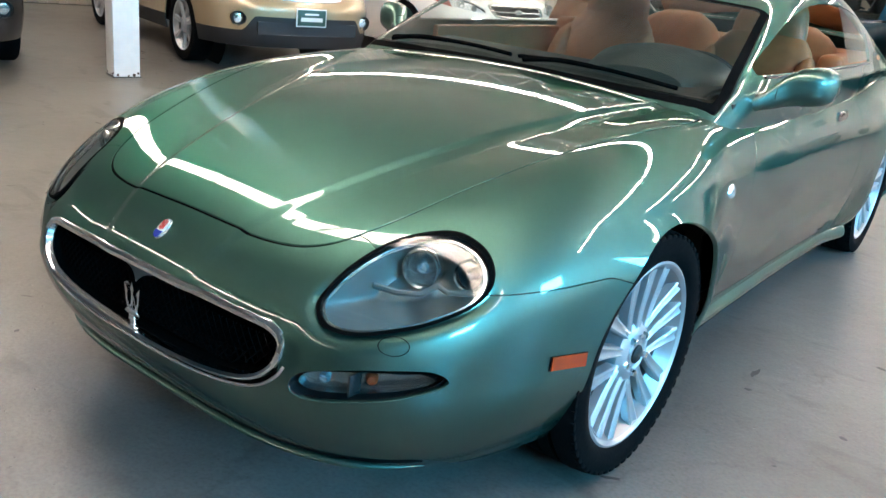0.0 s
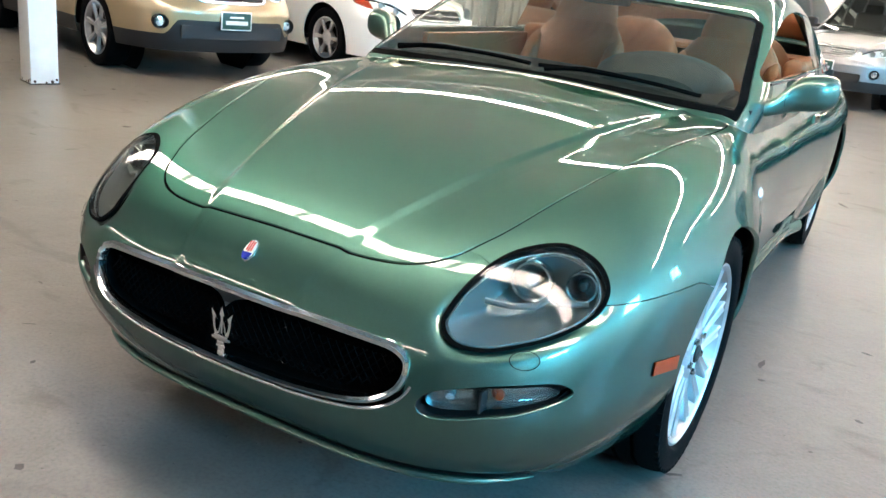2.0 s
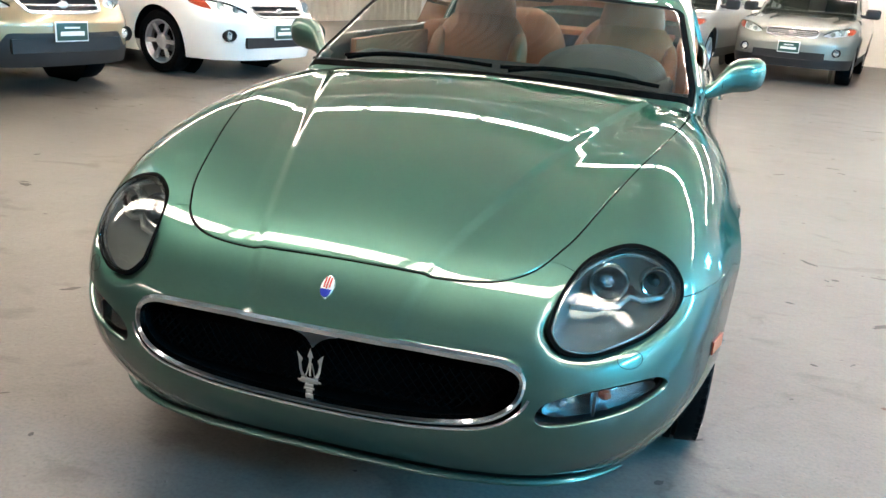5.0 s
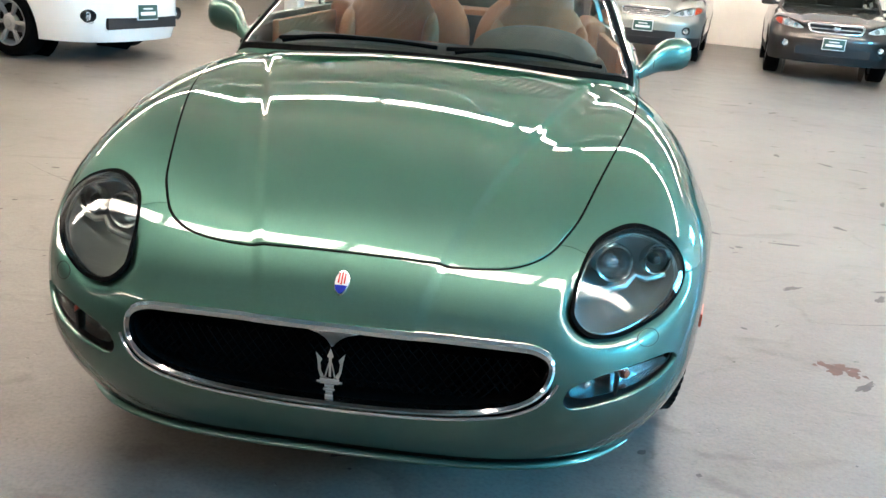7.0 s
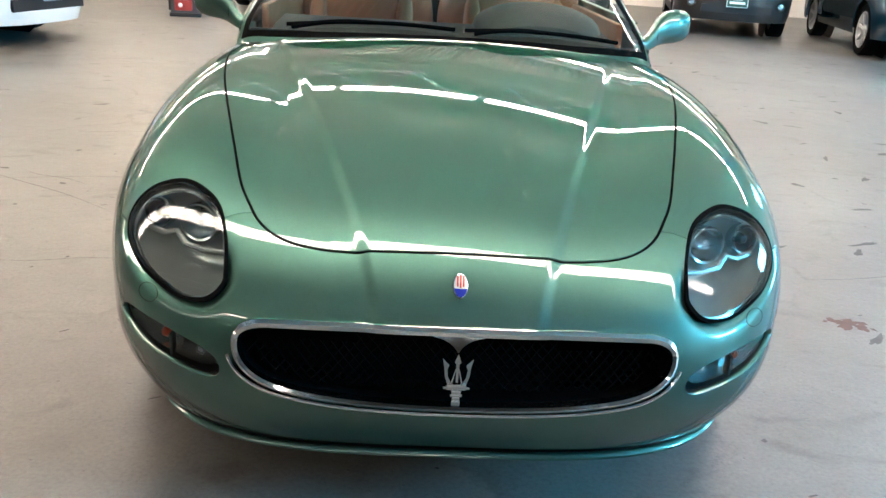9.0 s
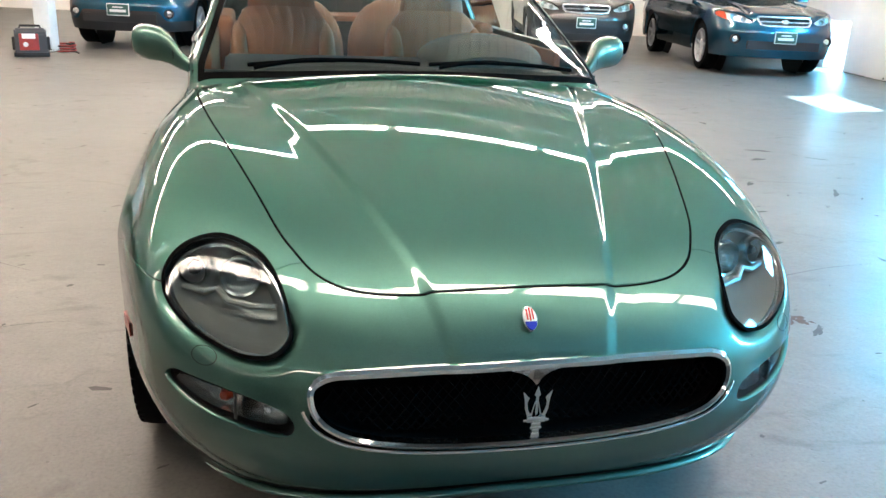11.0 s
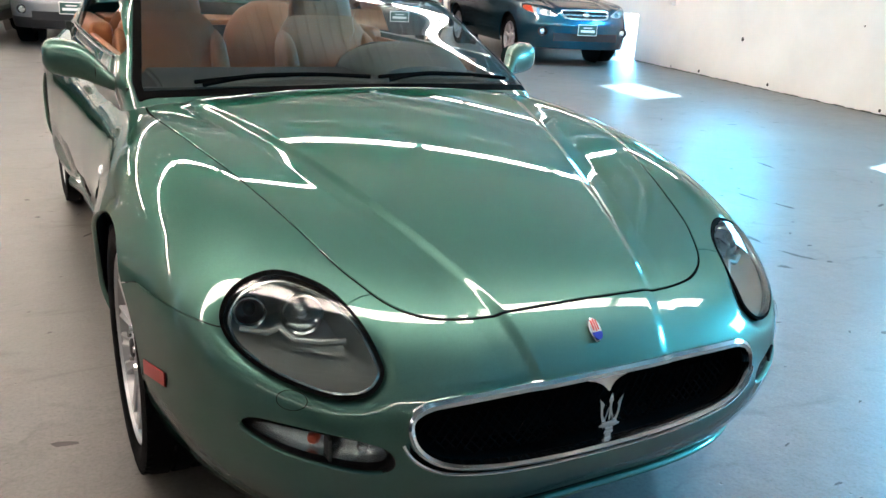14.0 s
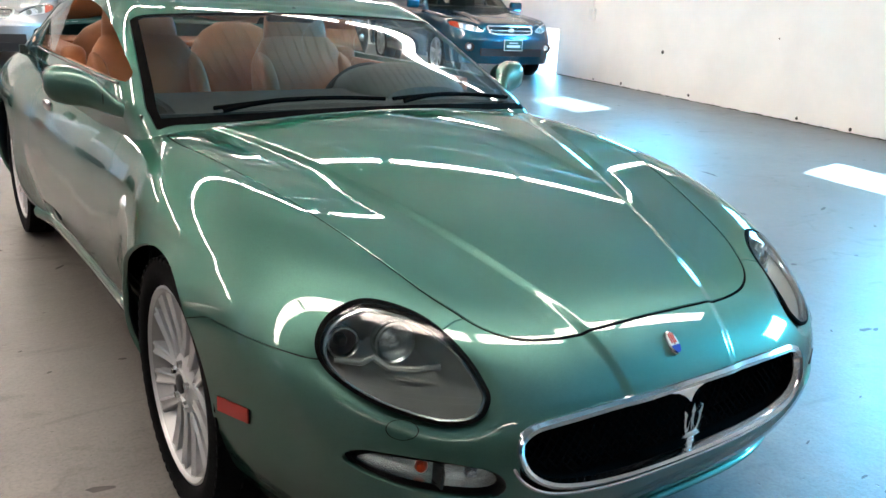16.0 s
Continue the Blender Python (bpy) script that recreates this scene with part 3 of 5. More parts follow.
for i, (x, y, a, b) in enumerate(((1.47, .34, .050, .030), (1.515, .315, .034, .020), (1.43, .365, .026, .014), (1.535, .35, .016, .012), (1.49, .375, .020, .010), (1.455, .30, .018, .012), (1.40, .355, .010, .008), (1.55, .30, .012, .008))):
    stain((x, y), a, b, 40 + i, M_RUST, "reddish brown dried stain on the concrete")
for i, (x, y, a, b) in enumerate(((2.55, 6.9, .12, .02), (2.9, 6.6, .08, .02), (2.3, 4.2, .05, .02), (2.6, 4.0, .07, .02), (3.3, 3.4, .10, .025), (3.1, 3.1, .06, .03), (2.6, 2.4, .05, .02),
                                (3.5, 4.6, .06, .02), (2.1, 2.2, .04, .02), (-2.6, 1.2, .04, .02), (-3.2, 1.55, .03, .02), (1.9, 1.1, .05, .015), (2.4, .9, .06, .02), (2.2, .5, .03, .02), (-1.9, -.6, .03, .02), (-2.2, 3.4, .05, .015))):
    stain((x, y), a, b, 10 + i, M_OIL, "dark scuff mark on the concrete")


for i, (x, y, a, b) in enumerate(((1.70, 1.78, .075, .012), (2.26, 1.77, .060, .013), (1.99, 1.22, .085, .014), (1.54, 1.12, .050, .016), (1.52, .22, .055, .015), (3.03, 2.13, .10, .014), (2.59, 2.89, .07, .012),
                                (3.98, 2.24, .09, .016), (3.09, 1.58, .08, .013), (3.14, 1.32, .07, .015), (2.41, .60, .085, .016), (.87, 3.95, .055, .014), (1.35, 1.87, .05, .012), (3.6, 3.1, .08, .014), (2.8, 3.9, .07, .012))):
    stain((x, y), a, b, i * 11 / 37, M_OIL, "dark skid streak on the concrete")


def scratch(a, b):
    """A long thin scratch in the floor paint, a little wavy."""
    a, b = Vector((*a, .0014)), Vector((*b, .0014))
    side = (b - a).cross(Vector((0, 0, 1))).normalized()
    bm = bmesh.new()
    pts = []
    for i in range(25):
        u = i / 24
        w = .0016 * (.35 + math.sin(3.14 * u)) * (1 + .4 * math.sin(i * 2.3))
        c = a.lerp(b, u) + side * .012 * math.sin(u * 7)
        pts.append((bm.verts.new(c + side * w), bm.verts.new(c - side * w)))
    for p, q in zip(pts, pts[1:]):
        bm.faces.new((p[0], q[0], q[1], p[1]))
    tagged(part("floor_scratch", bm, M_OIL, smooth=False), "long thin scratch in the floor paint", "scratch", kind="structure")


for a, b in (((-2.00, 1.75), (-1.63, 1.57)), ((-2.06, 2.61), (-1.61, 2.69)), ((-2.2, 1.60), (-1.40, 1.73)), ((-1.60, .59), (-1.14, .66)), ((-2.3, 1.82), (-1.38, 1.19)), ((2.1, 2.6), (3.3, 2.3)), ((1.5, .75), (2.3, .9))):
    scratch(a, b)


# dirty joint along the foot of the east wall, a conduit with its box, and a nail hole
def ragged_strip(name, x, y0, y1, wide, seed, label):
    rnd = random.Random(seed)
    n = int((y1 - y0) / .05)
    bm = bmesh.new()
    low, high = [], []
    for i in range(n + 1):
        y = y0 + (y1 - y0) * i / n
        low.append(bm.verts.new((x - .001 - wide * rnd.uniform(.3, 1) - (.05 * rnd.random() if rnd.random() < .08 else 0), y, .0022)))
        high.append(bm.verts.new((x - .002, y, .0022 + wide * rnd.uniform(.1, .7))))
    mid = [bm.verts.new((x - .002, v.co.y, .0022)) for v in low]
    for i in range(n):
        bm.faces.new((low[i], low[i + 1], mid[i + 1], mid[i]))
        bm.faces.new((mid[i], mid[i + 1], high[i + 1], high[i]))
    bmesh.ops.transform(bm, matrix=EAST @ Matrix.Translation((EAST_AT, .1, 0)) @ Matrix.Rotation(radians(-90), 4, "Z"), verts=bm.verts)
    tagged(part(name, bm, M_OIL, smooth=False), label, "trim", kind="structure")


ragged_strip("wall_joint", 0, -9.5, 6.45, .022, 3, "dark dirty joint where wall and floor meet")
EAST_FACE = EAST @ Matrix.Translation((EAST_AT, .1, 0)) @ Matrix.Rotation(radians(-90), 4, "Z")
box = thing("switch_box", "grey metal switch box with conduit on the white wall", "switch box", EAST_FACE @ Matrix.Translation((0, 5.50, 1.02)))
part("body", block((.05, .13, .18), (-.026, 0, 0), .006), M_STEEL, box)
part("cover", block((.006, .11, .15), (-.055, 0, 0), .002), M_TRAY, box)
part("conduit", tube([(-.02, 0, .09), (-.02, 0, HALL_H - 1.1)], .014, sides=8), M_STEEL, box)
for y, z, r in ((3.70, .56, .026), (1.6, .9, .010), (4.6, .03, .022), (3.05, .05, .020), (1.15, .03, .018), (5.35, .02, .016), (.4, .02, .02)):
    bm = spun([(0, .003), (r, .001), (r * 1.1, 0)], EAST_FACE @ Matrix.Translation((0, y, z + r)) @ pose(0, 0, 0, 0, -90, 0), 14)
    tagged(part("wall_mark", bm, M_OIL, smooth=False), "small dark chip in the white wall paint", "mark", kind="structure")


def flecks(count, seed):
    """Small chips, drips and scuffs scattered over the concrete round the coupe."""
    rnd = random.Random(seed)
    verts, faces = [], []
    for _ in range(count):
        x, y = rnd.uniform(-6.5, 6.5), rnd.uniform(-4, 9)
        r = rnd.choice((.004, .005, .007, .010, .015))
        long, turn = rnd.choice((1, 1.6, 2.6, 4.5)), rnd.gauss(.2, .5)
        n, base = 9, len(verts)
        for i in range(n):
            a = 2 * math.pi * i / n
            q = r * rnd.uniform(.55, 1.15)
            u, w = q * long * math.cos(a), q * math.sin(a)
            verts.append((x + u * math.cos(turn) - w * math.sin(turn), y + u * math.sin(turn) + w * math.cos(turn), .0016))
        faces.append(tuple(range(base, base + n)))
    me = bpy.data.meshes.new("floor_flecks")
    me.from_pydata(verts, [], faces)
    me.materials.append(M_OIL)
    tagged(new("floor_flecks", me), "small dark chips and scuffs on the concrete", "marks", kind="stuff")


flecks(1200, 8)
# ---- wheels ----
def wheel(parent, at, side, rim_r, tyre_r, width, spokes, alloy=None, spoke_w=.03, lugs=5, brake=True, detail=1, sets=0, toe=0.0):
    """A wheel whose outer face looks to +x (side 1) or -x (side -1); at: the centre of the tyre."""
    alloy = alloy or M_ALLOY
    m = Matrix.Translation(at) @ pose(0, 0, 0, 0, 0, toe) @ pose(0, 0, 0, 0, 90 * side, 0)
    h = width / 2
    st = 64 if detail else 28
    w = part("wheel", spun([(rim_r - .008, -h * .8), (rim_r - .03, -h * .4), (rim_r - .035, h * .5), (rim_r - .012, h * .80), (rim_r - .012, h * .84), (rim_r - .04, h * .5), (rim_r - .036, -h * .4), (rim_r - .014, -h * .8)], m, st), M_DISC, parent)
    s = tyre_r - rim_r
    prof = [(rim_r - .004, -h * .72), (rim_r + s * .15, -h * .93), (rim_r + s * .5, -h), (rim_r + s * .85, -h * .93), (tyre_r - .004, -h * .78)]
    if detail:
        for k in (-.45, 0, .45):
            prof += [(tyre_r - .001, h * (k - .12)), (tyre_r - .010, h * (k - .10)), (tyre_r - .010, h * (k - .02)), (tyre_r, h * k)]
    prof += [(tyre_r - .004, h * .78), (rim_r + s * .85, h * .93), (rim_r + s * .5, h), (rim_r + s * .15, h * .95), (rim_r - .004, h * .80)]
    part("tyre", spun(prof, m, st), M_RUBBER, w, "black rubber tyre")
    if detail:
        blocks = []
        for i in range(60):
            for j, zz in enumerate((-.80, .80)):
                bm = block((.010, .022, h * .30), (tyre_r - .0125, 0, h * zz), .002)
                bmesh.ops.transform(bm, matrix=m @ Matrix.Rotation(2 * math.pi * (i + .5 * j) / 60, 4, "Z"), verts=bm.verts)
                blocks.append(bm)
        tagged(part("tread", merge(*blocks), M_RUBBER, w), "raised tread blocks", kind="stuff")
    part("rim", spun([(rim_r - .016, h * .66), (rim_r - .010, h * .84), (rim_r - .001, h * .90), (rim_r + .005, h * .88), (rim_r + .006, h * .80), (rim_r - .010, h * .60)], m, st), alloy, w, "bright silver alloy rim")
    part("hub", spun([(0, h * .78), (.034, h * .78), (.037, h * .74), (.044, h * .72), (.050, h * .77), (.066, h * .74), (.080, h * .66), (.088, h * .40), (.06, -h * .2), (0, -h * .2)], m, 32), alloy, w)
    for i in range(spokes):
        a, aside, fan = 2 * math.pi * (i + .5) / spokes, 0.0, 0.0
        if sets:
            k = i % sets - (sets - 1) / 2
            a, aside, fan = 2 * math.pi * (i // sets + .5) / (spokes // sets), k * .030, math.radians(k * 13)
        bm = bmesh.new()
        r0, r1 = .062, rim_r - .014
        ring = []
        for r, wd, z, d in ((r0, spoke_w * .55, h * .73, .03), (r0 + (r1 - r0) * .35, spoke_w * .66, h * .74, .026), (r0 + (r1 - r0) * .75, spoke_w * .84, h * .80, .024), (r1, spoke_w * 1.0, h * .84, .022)):
            ring.append([bm.verts.new(q) for q in ((r, -wd / 2, z - d), (r, -wd * .46, z - .003), (r, -wd * .30, z), (r, -wd * .10, z - .004), (r, wd * .10, z - .004), (r, wd * .30, z), (r, wd * .46, z - .003), (r, wd / 2, z - d))])
        for p, q in zip(ring, ring[1:]):
            for k in range(7):
                bm.faces.new((p[k], p[k + 1], q[k + 1], q[k]))
        bm.faces.new(ring[0]), bm.faces.new(ring[-1][::-1])
        bmesh.ops.recalc_face_normals(bm, faces=bm.faces[:])
        bmesh.ops.transform(bm, matrix=m @ Matrix.Rotation(a, 4, "Z") @ Matrix.Translation((0, aside, 0)) @ Matrix.Rotation(fan, 4, "Z"), verts=bm.verts)
        part("spoke", bm, alloy, w)
    if detail:
        for i in range(lugs):
            a = 2 * math.pi * i / lugs
            part("wheel_bolt", spun([(0, .012), (.009, .012), (.011, 0)], m @ pose(.052 * math.cos(a), .052 * math.sin(a), h * .74), 6), M_CHROME, w, "chrome wheel bolt")
        part("centre_cap", spun([(0, h * .86), (.018, h * .855), (.024, h * .82), (.025, h * .74)], m, 24), M_BLACK, w, "dark centre cap")
    if brake:
        part("brake_disc", spun([(.07, -.008), (.155, -.008), (.155, .012), (.07, .012), (.07, -.008)], m @ pose(0, 0, -.01), 40), M_DISC, w, "steel brake disc")
        part("brake_caliper", block((.07, .16, .07), (0, 0, 0), .012), M_BLACK, w).matrix_basis = m @ pose(.13 if side > 0 else -.13, 0, .0)
    return w

# ---- the coupe ----
LAMP = rounded([(.460, .548), (.457, .574), (.468, .618), (.497, .657), (.545, .678), (.595, .684), (.648, .670), (.685, .644), (.704, .610), (.696, .577), (.656, .548), (.604, .529), (.548, .516), (.493, .521)])
FOG = rounded([(.458, .396), (.478, .430), (.562, .454), (.648, .463), (.686, .457), (.699, .430), (.645, .404), (.571, .388), (.488, .377)])
GRILLE = rounded([(0, .500), (.20, .499), (.34, .495), (.395, .489), (.423, .468), (.412, .424), (.360, .390), (.26, .371), (.13, .361), (0, .358),
                  (-.13, .361), (-.26, .371), (-.360, .390), (-.412, .424), (-.423, .468), (-.395, .489), (-.34, .495), (-.20, .499)], 8)
HOOD = rounded([(0, -.760), (.10, -.760), (.193, -.757), (.30, -.743), (.362, -.720), (.408, -.680), (.440, -.624), (.470, -.555), (.508, -.425), (.546, -.29), (.586, -.14), (.619, 0), (.649, .17), (.668, .33), (.668, .440),
                (.650, .470), (.50, .432), (.25, .408), (0, .402), (-.25, .408), (-.50, .432), (-.650, .470), (-.668, .440), (-.668, .33), (-.649, .17), (-.619, 0), (-.586, -.14), (-.546, -.29), (-.508, -.425),
                (-.470, -.555), (-.440, -.624), (-.408, -.680), (-.362, -.720), (-.30, -.743), (-.193, -.757), (-.10, -.760)], 6)
ARCH_F, ARCH_R, ARCH_Z = .015, 2.66, .328


def lamp_dent(p):
    """The skin dips a little towards the headlight."""
    near = (p[:, 1] < -.4) & (p[:, 2] > .45)
    out = np.zeros(len(p))
    q = np.abs(p[near][:, [0]])
    out[near] = .009 * np.exp(-(np.maximum(outline_gap(LAMP, np.concatenate([q, p[near][:, [2]]], 1)), 0) / .014) ** 2)
    return out * sstep(.63, .55, p[:, 2])


def dented(p):
    return body_f(p) + lamp_dent(p)


def outside_cabin(v):
    return .004 - cabin_f(v)


def build_coupe():
    car = thing("coupe", "metallic green two-door coupe parked on the concrete floor", "car")
    v, t = body_skin(1.35)
    # what every panel leaves free: below the sills, wheel arches, the cabin's footprint
    v, t = clip(v, t, .170 + .055 * sstep(-.50, -.68, v[:, 1]) - v[:, 2])
    v, t = clip(v, t, np.where(v[:, 2] > .80, outside_cabin(v), -1))
    for yc, r in ((ARCH_F, .335), (ARCH_R, .345)):
        v, t = clip(v, t, np.where(v[:, 0] > .55, r - np.hypot(v[:, 1] - yc, v[:, 2] - ARCH_Z), -1))
    lamp = lambda p: np.where(p[:, 1] < -.3, outline_gap(LAMP, p[:, [0, 2]]), 1)
    fog = lambda p: np.where(p[:, 1] < -.3, outline_gap(FOG, p[:, [0, 2]]), 1)
    grille = lambda p: np.where(p[:, 1] < -.5, outline_gap(GRILLE, p[:, [0, 2]]), 1)
    hood = lambda p: np.where(p[:, 2] > .5, outline_gap(HOOD, p[:, :2]), 1)
    lens_v, lens_t = clip(v, t, lamp(v) + .0053)
    rim_v, rim_t = clip(v, t, lamp(v) - .001)
    rim_v, rim_t = clip(rim_v, rim_t, -.0058 - lamp(rim_v))
    hood_v, hood_t = clip(v, t, hood(v) + .0032)
    v, t = clip(v, t, .0030 - hood(v))
    v, t = clip(v, t, .001 - lamp(v))
    v = v - slope(body_f, v) * lamp_dent(v)[:, None]
    v, t = clip(v, t, -fog(v))
    v, t = clip(v, t, .010 + .017 * sstep(.45, .39, v[:, 2]) - grille(v))
    # bumper below a seam that runs from the lamp's hind corner to the arch, and under the bonnet's edge
    def seam(p):
        back = p[:, 1] + .655 + .3 * np.maximum(p[:, 0] - .45, 0)
        return np.minimum(back, np.maximum(p[:, 2] - .596 + .03 * sstep(-.30, -.18, p[:, 1]), p[:, 1] + .05))
    bump_v, bump_t = clip(v, t, seam(v) + .0013)
    v, t = clip(v, t, .0013 - seam(v))
    cowl = lambda p: np.maximum.reduce([.407 + .145 * p[:, 0] ** 2 - p[:, 1], np.abs(p[:, 0]) - .640, p[:, 1] - .75, .8 - p[:, 2]])
    cowl_v, cowl_t = clip(v, t, cowl(v) + .001)
    v, t = clip(v, t, -cowl(v))
    for s in (1, -1):
        skin("cowl_panel", cowl_v * (s, 1, 1), cowl_t, body_f, M_MATTBLACK, car, .004, "black plastic scuttle below the windscreen", lift=-.006)
    # doors
    door = lambda p: np.where(p[:, 2] < .93, np.maximum.reduce([.655 + .8 * np.maximum(p[:, 2] - .69, 0) - .5 * np.maximum(.69 - p[:, 2], 0) * (p[:, 2] > .5) - .095 * (p[:, 2] <= .5) - p[:, 1], p[:, 1] - 1.98 + .25 * np.maximum(.55 - p[:, 2], 0), .235 - p[:, 2]]), 1)
    door_v, door_t = clip(v, t, door(v) + .002)
    v, t = clip(v, t, .002 - door(v))
    skin("bonnet", *both_sides(hood_v, hood_t), body_f, M_PAINT, car, .014)
    skin("front_bumper", *both_sides(bump_v, bump_t), dented, M_PAINT, car, .012)
    for s, nm in ((1, "left"), (-1, "right")):
        k = np.array((s, 1, 1))
        skin("body_side", v * k, t, dented, M_PAINT, car, .012)
        d = skin("door", door_v * k, door_t, body_f, M_PAINT, car, .012)
        part("door_handle", block((.02, .11, .035), (s * .800, 1.55, .79), .008), M_CHROME, d, "small bright door handle")
        lamp_unit(car, lens_v, lens_t, rim_v, rim_t, lamp, s)
    # black strip laid in the bonnet's gap for its shade, dark from every side
    top = meet(body_f, np.concatenate([HOOD, np.full((len(HOOD), 1), .4)], 1), np.tile([0, 0, 1.0], (len(HOOD), 1)), 0.0, .8)
    part("bonnet_gap", tube(top - slope(body_f, top) * .0060, .0052, True, 6), M_MATTBLACK, car, "black strip that fills in the shade of the bonnet gap")
    # plain panel that closes the tail
    fan = np.radians(np.linspace(-28, 90, 30))
    tail = meet(body_f, np.tile([0, 3.492, .42], (30, 1)), np.stack([np.cos(fan), np.zeros(30), np.sin(fan)], -1), 0.0, 1.6)
    bm = bmesh.new()
    fore = [bm.verts.new(p) for p in (*tail, *(tail[-2::-1] * (-1, 1, 1)))]
    aft = [bm.verts.new(v.co + Vector((0, .012, 0))) for v in fore]
    bm.faces.new(aft)
    for i in range(len(fore)):
        j = (i + 1) % len(fore)
        bm.faces.new((fore[i], fore[j], aft[j], aft[i]))
    bmesh.ops.recalc_face_normals(bm, faces=bm.faces[:])
    part("tail_panel", bm, M_PAINT, car)
    # black sheet added behind the panels, standing for the shade in their gaps
    lv, lt = body_skin(.5)
    lv, lt = clip(lv, lt, np.where(lv[:, 2] > .80, outside_cabin(lv), .2 - lv[:, 2]))
    lv, lt = clip(lv, lt, np.where(lv[:, 0] > .5, .345 - np.minimum(np.hypot(lv[:, 1] - ARCH_F, lv[:, 2] - ARCH_Z), np.hypot(lv[:, 1] - ARCH_R, lv[:, 2] - ARCH_Z)), -1))
    for g in (lamp, fog, grille):
        lv, lt = clip(lv, lt, -g(lv))
    skin("gap_backing", *both_sides(lv, lt), body_f, M_GAP, car, 0, "matt black inner panel", lift=-.016)
    return car


def on_body(x, z, lift=0.0, y0=-.2):
    """The place on the nose at (x, z) in front view."""
    o = np.array([[x, y0, z]])
    p = meet(body_f, o, np.array([[0, -1.0, 0]]), 0.0, 1.2)
    n = slope(body_f, p)
    return p[0] + n[0] * lift, n[0]


def on_side(y, z, s, lift=0.0):
    p = meet(body_f, np.array([[0, y, z]]), np.array([[1.0, 0, 0]]), 0.0, 1.4)
    n = slope(body_f, p)
    return (p[0] + n[0] * lift) * (s, 1, 1), n[0] * (s, 1, 1)


def lamp_unit(car, lv, lt, rv, rt, gap, s):
    k = np.array((s, 1, 1))
    depth = np.minimum(-gap(lv) * 2.6, .135)[:, None]
    n = slope(body_f, lv)
    back = np.array([-.25, .85, -.25])
    inner = lv + back * depth * .9 - n * .010
    bm = bmesh.new()
    vs = [bm.verts.new(p) for p in inner * k]
    for tri in lt.tolist():
        bm.faces.new([vs[i] for i in tri])
    bmesh.ops.recalc_face_normals(bm, faces=bm.faces[:])
    unit = part("headlight", bm, M_HOUSING, car, "grey headlight housing behind a clear lens")
    skin("gasket", rv * k, rt, body_f, M_MATTBLACK, unit, .012, "black rubber seal", lift=.0005)
    ln = skin("lens", lv * k, lt, body_f, M_LENS, unit, 0, "clear headlight lens", lift=.001)
    ln.visible_shadow = False
    # bright bezel just inside the seal
    bez_v, bez_t = clip(lv, lt, -.0045 - np.minimum(gap(lv) + .0053, 0))
    skin("bezel", bez_v * k, bez_t, body_f, M_REFLECT, unit, .010, "bright inner bezel", lift=-.008)
    for x, y, z, r, lab, bowl, mid in ((.548, -.592, .606, .034, "clear projector lamp", M_REFLECT, M_BULB), (.644, -.560, .612, .026, "smaller high beam lamp", M_DISC, M_DASH)):
        p = np.array((x, y, z))
        m = look(p * k, (p + np.array([.22, -1, .10])) * k) @ pose(0, 0, 0, 180)
        ring = part("projector", spun([(r * .98, -.022), (r * 1.26, -.016), (r * 1.30, .006), (r * 1.20, .014), (r * 1.06, .012), (r, .002), (r * .98, -.022)], m, 36), M_REFLECT, unit, lab)
        part("bowl", spun([(0, -.030), (r * .45, -.027), (r * .8, -.016), (r * 1.02, .003)], m, 32), bowl, ring)
        part("projector_lens", spun([(0, .010), (r * .30, .006), (r * .46, -.006), (r * .5, -.022), (0, -.024)], m, 24), mid, ring)
    # web between the lamps and the shelf below them
    shelf = [(.480, -.660, .562), (.530, -.645, .560), (.575, -.625, .566), (.596, -.600, .584), (.620, -.600, .578), (.665, -.570, .582)]
    part("lamp_shelf", tube([np.array(q) * k for q in shelf], .007, sides=8), M_HOUSING, unit, "grey moulded shelf")


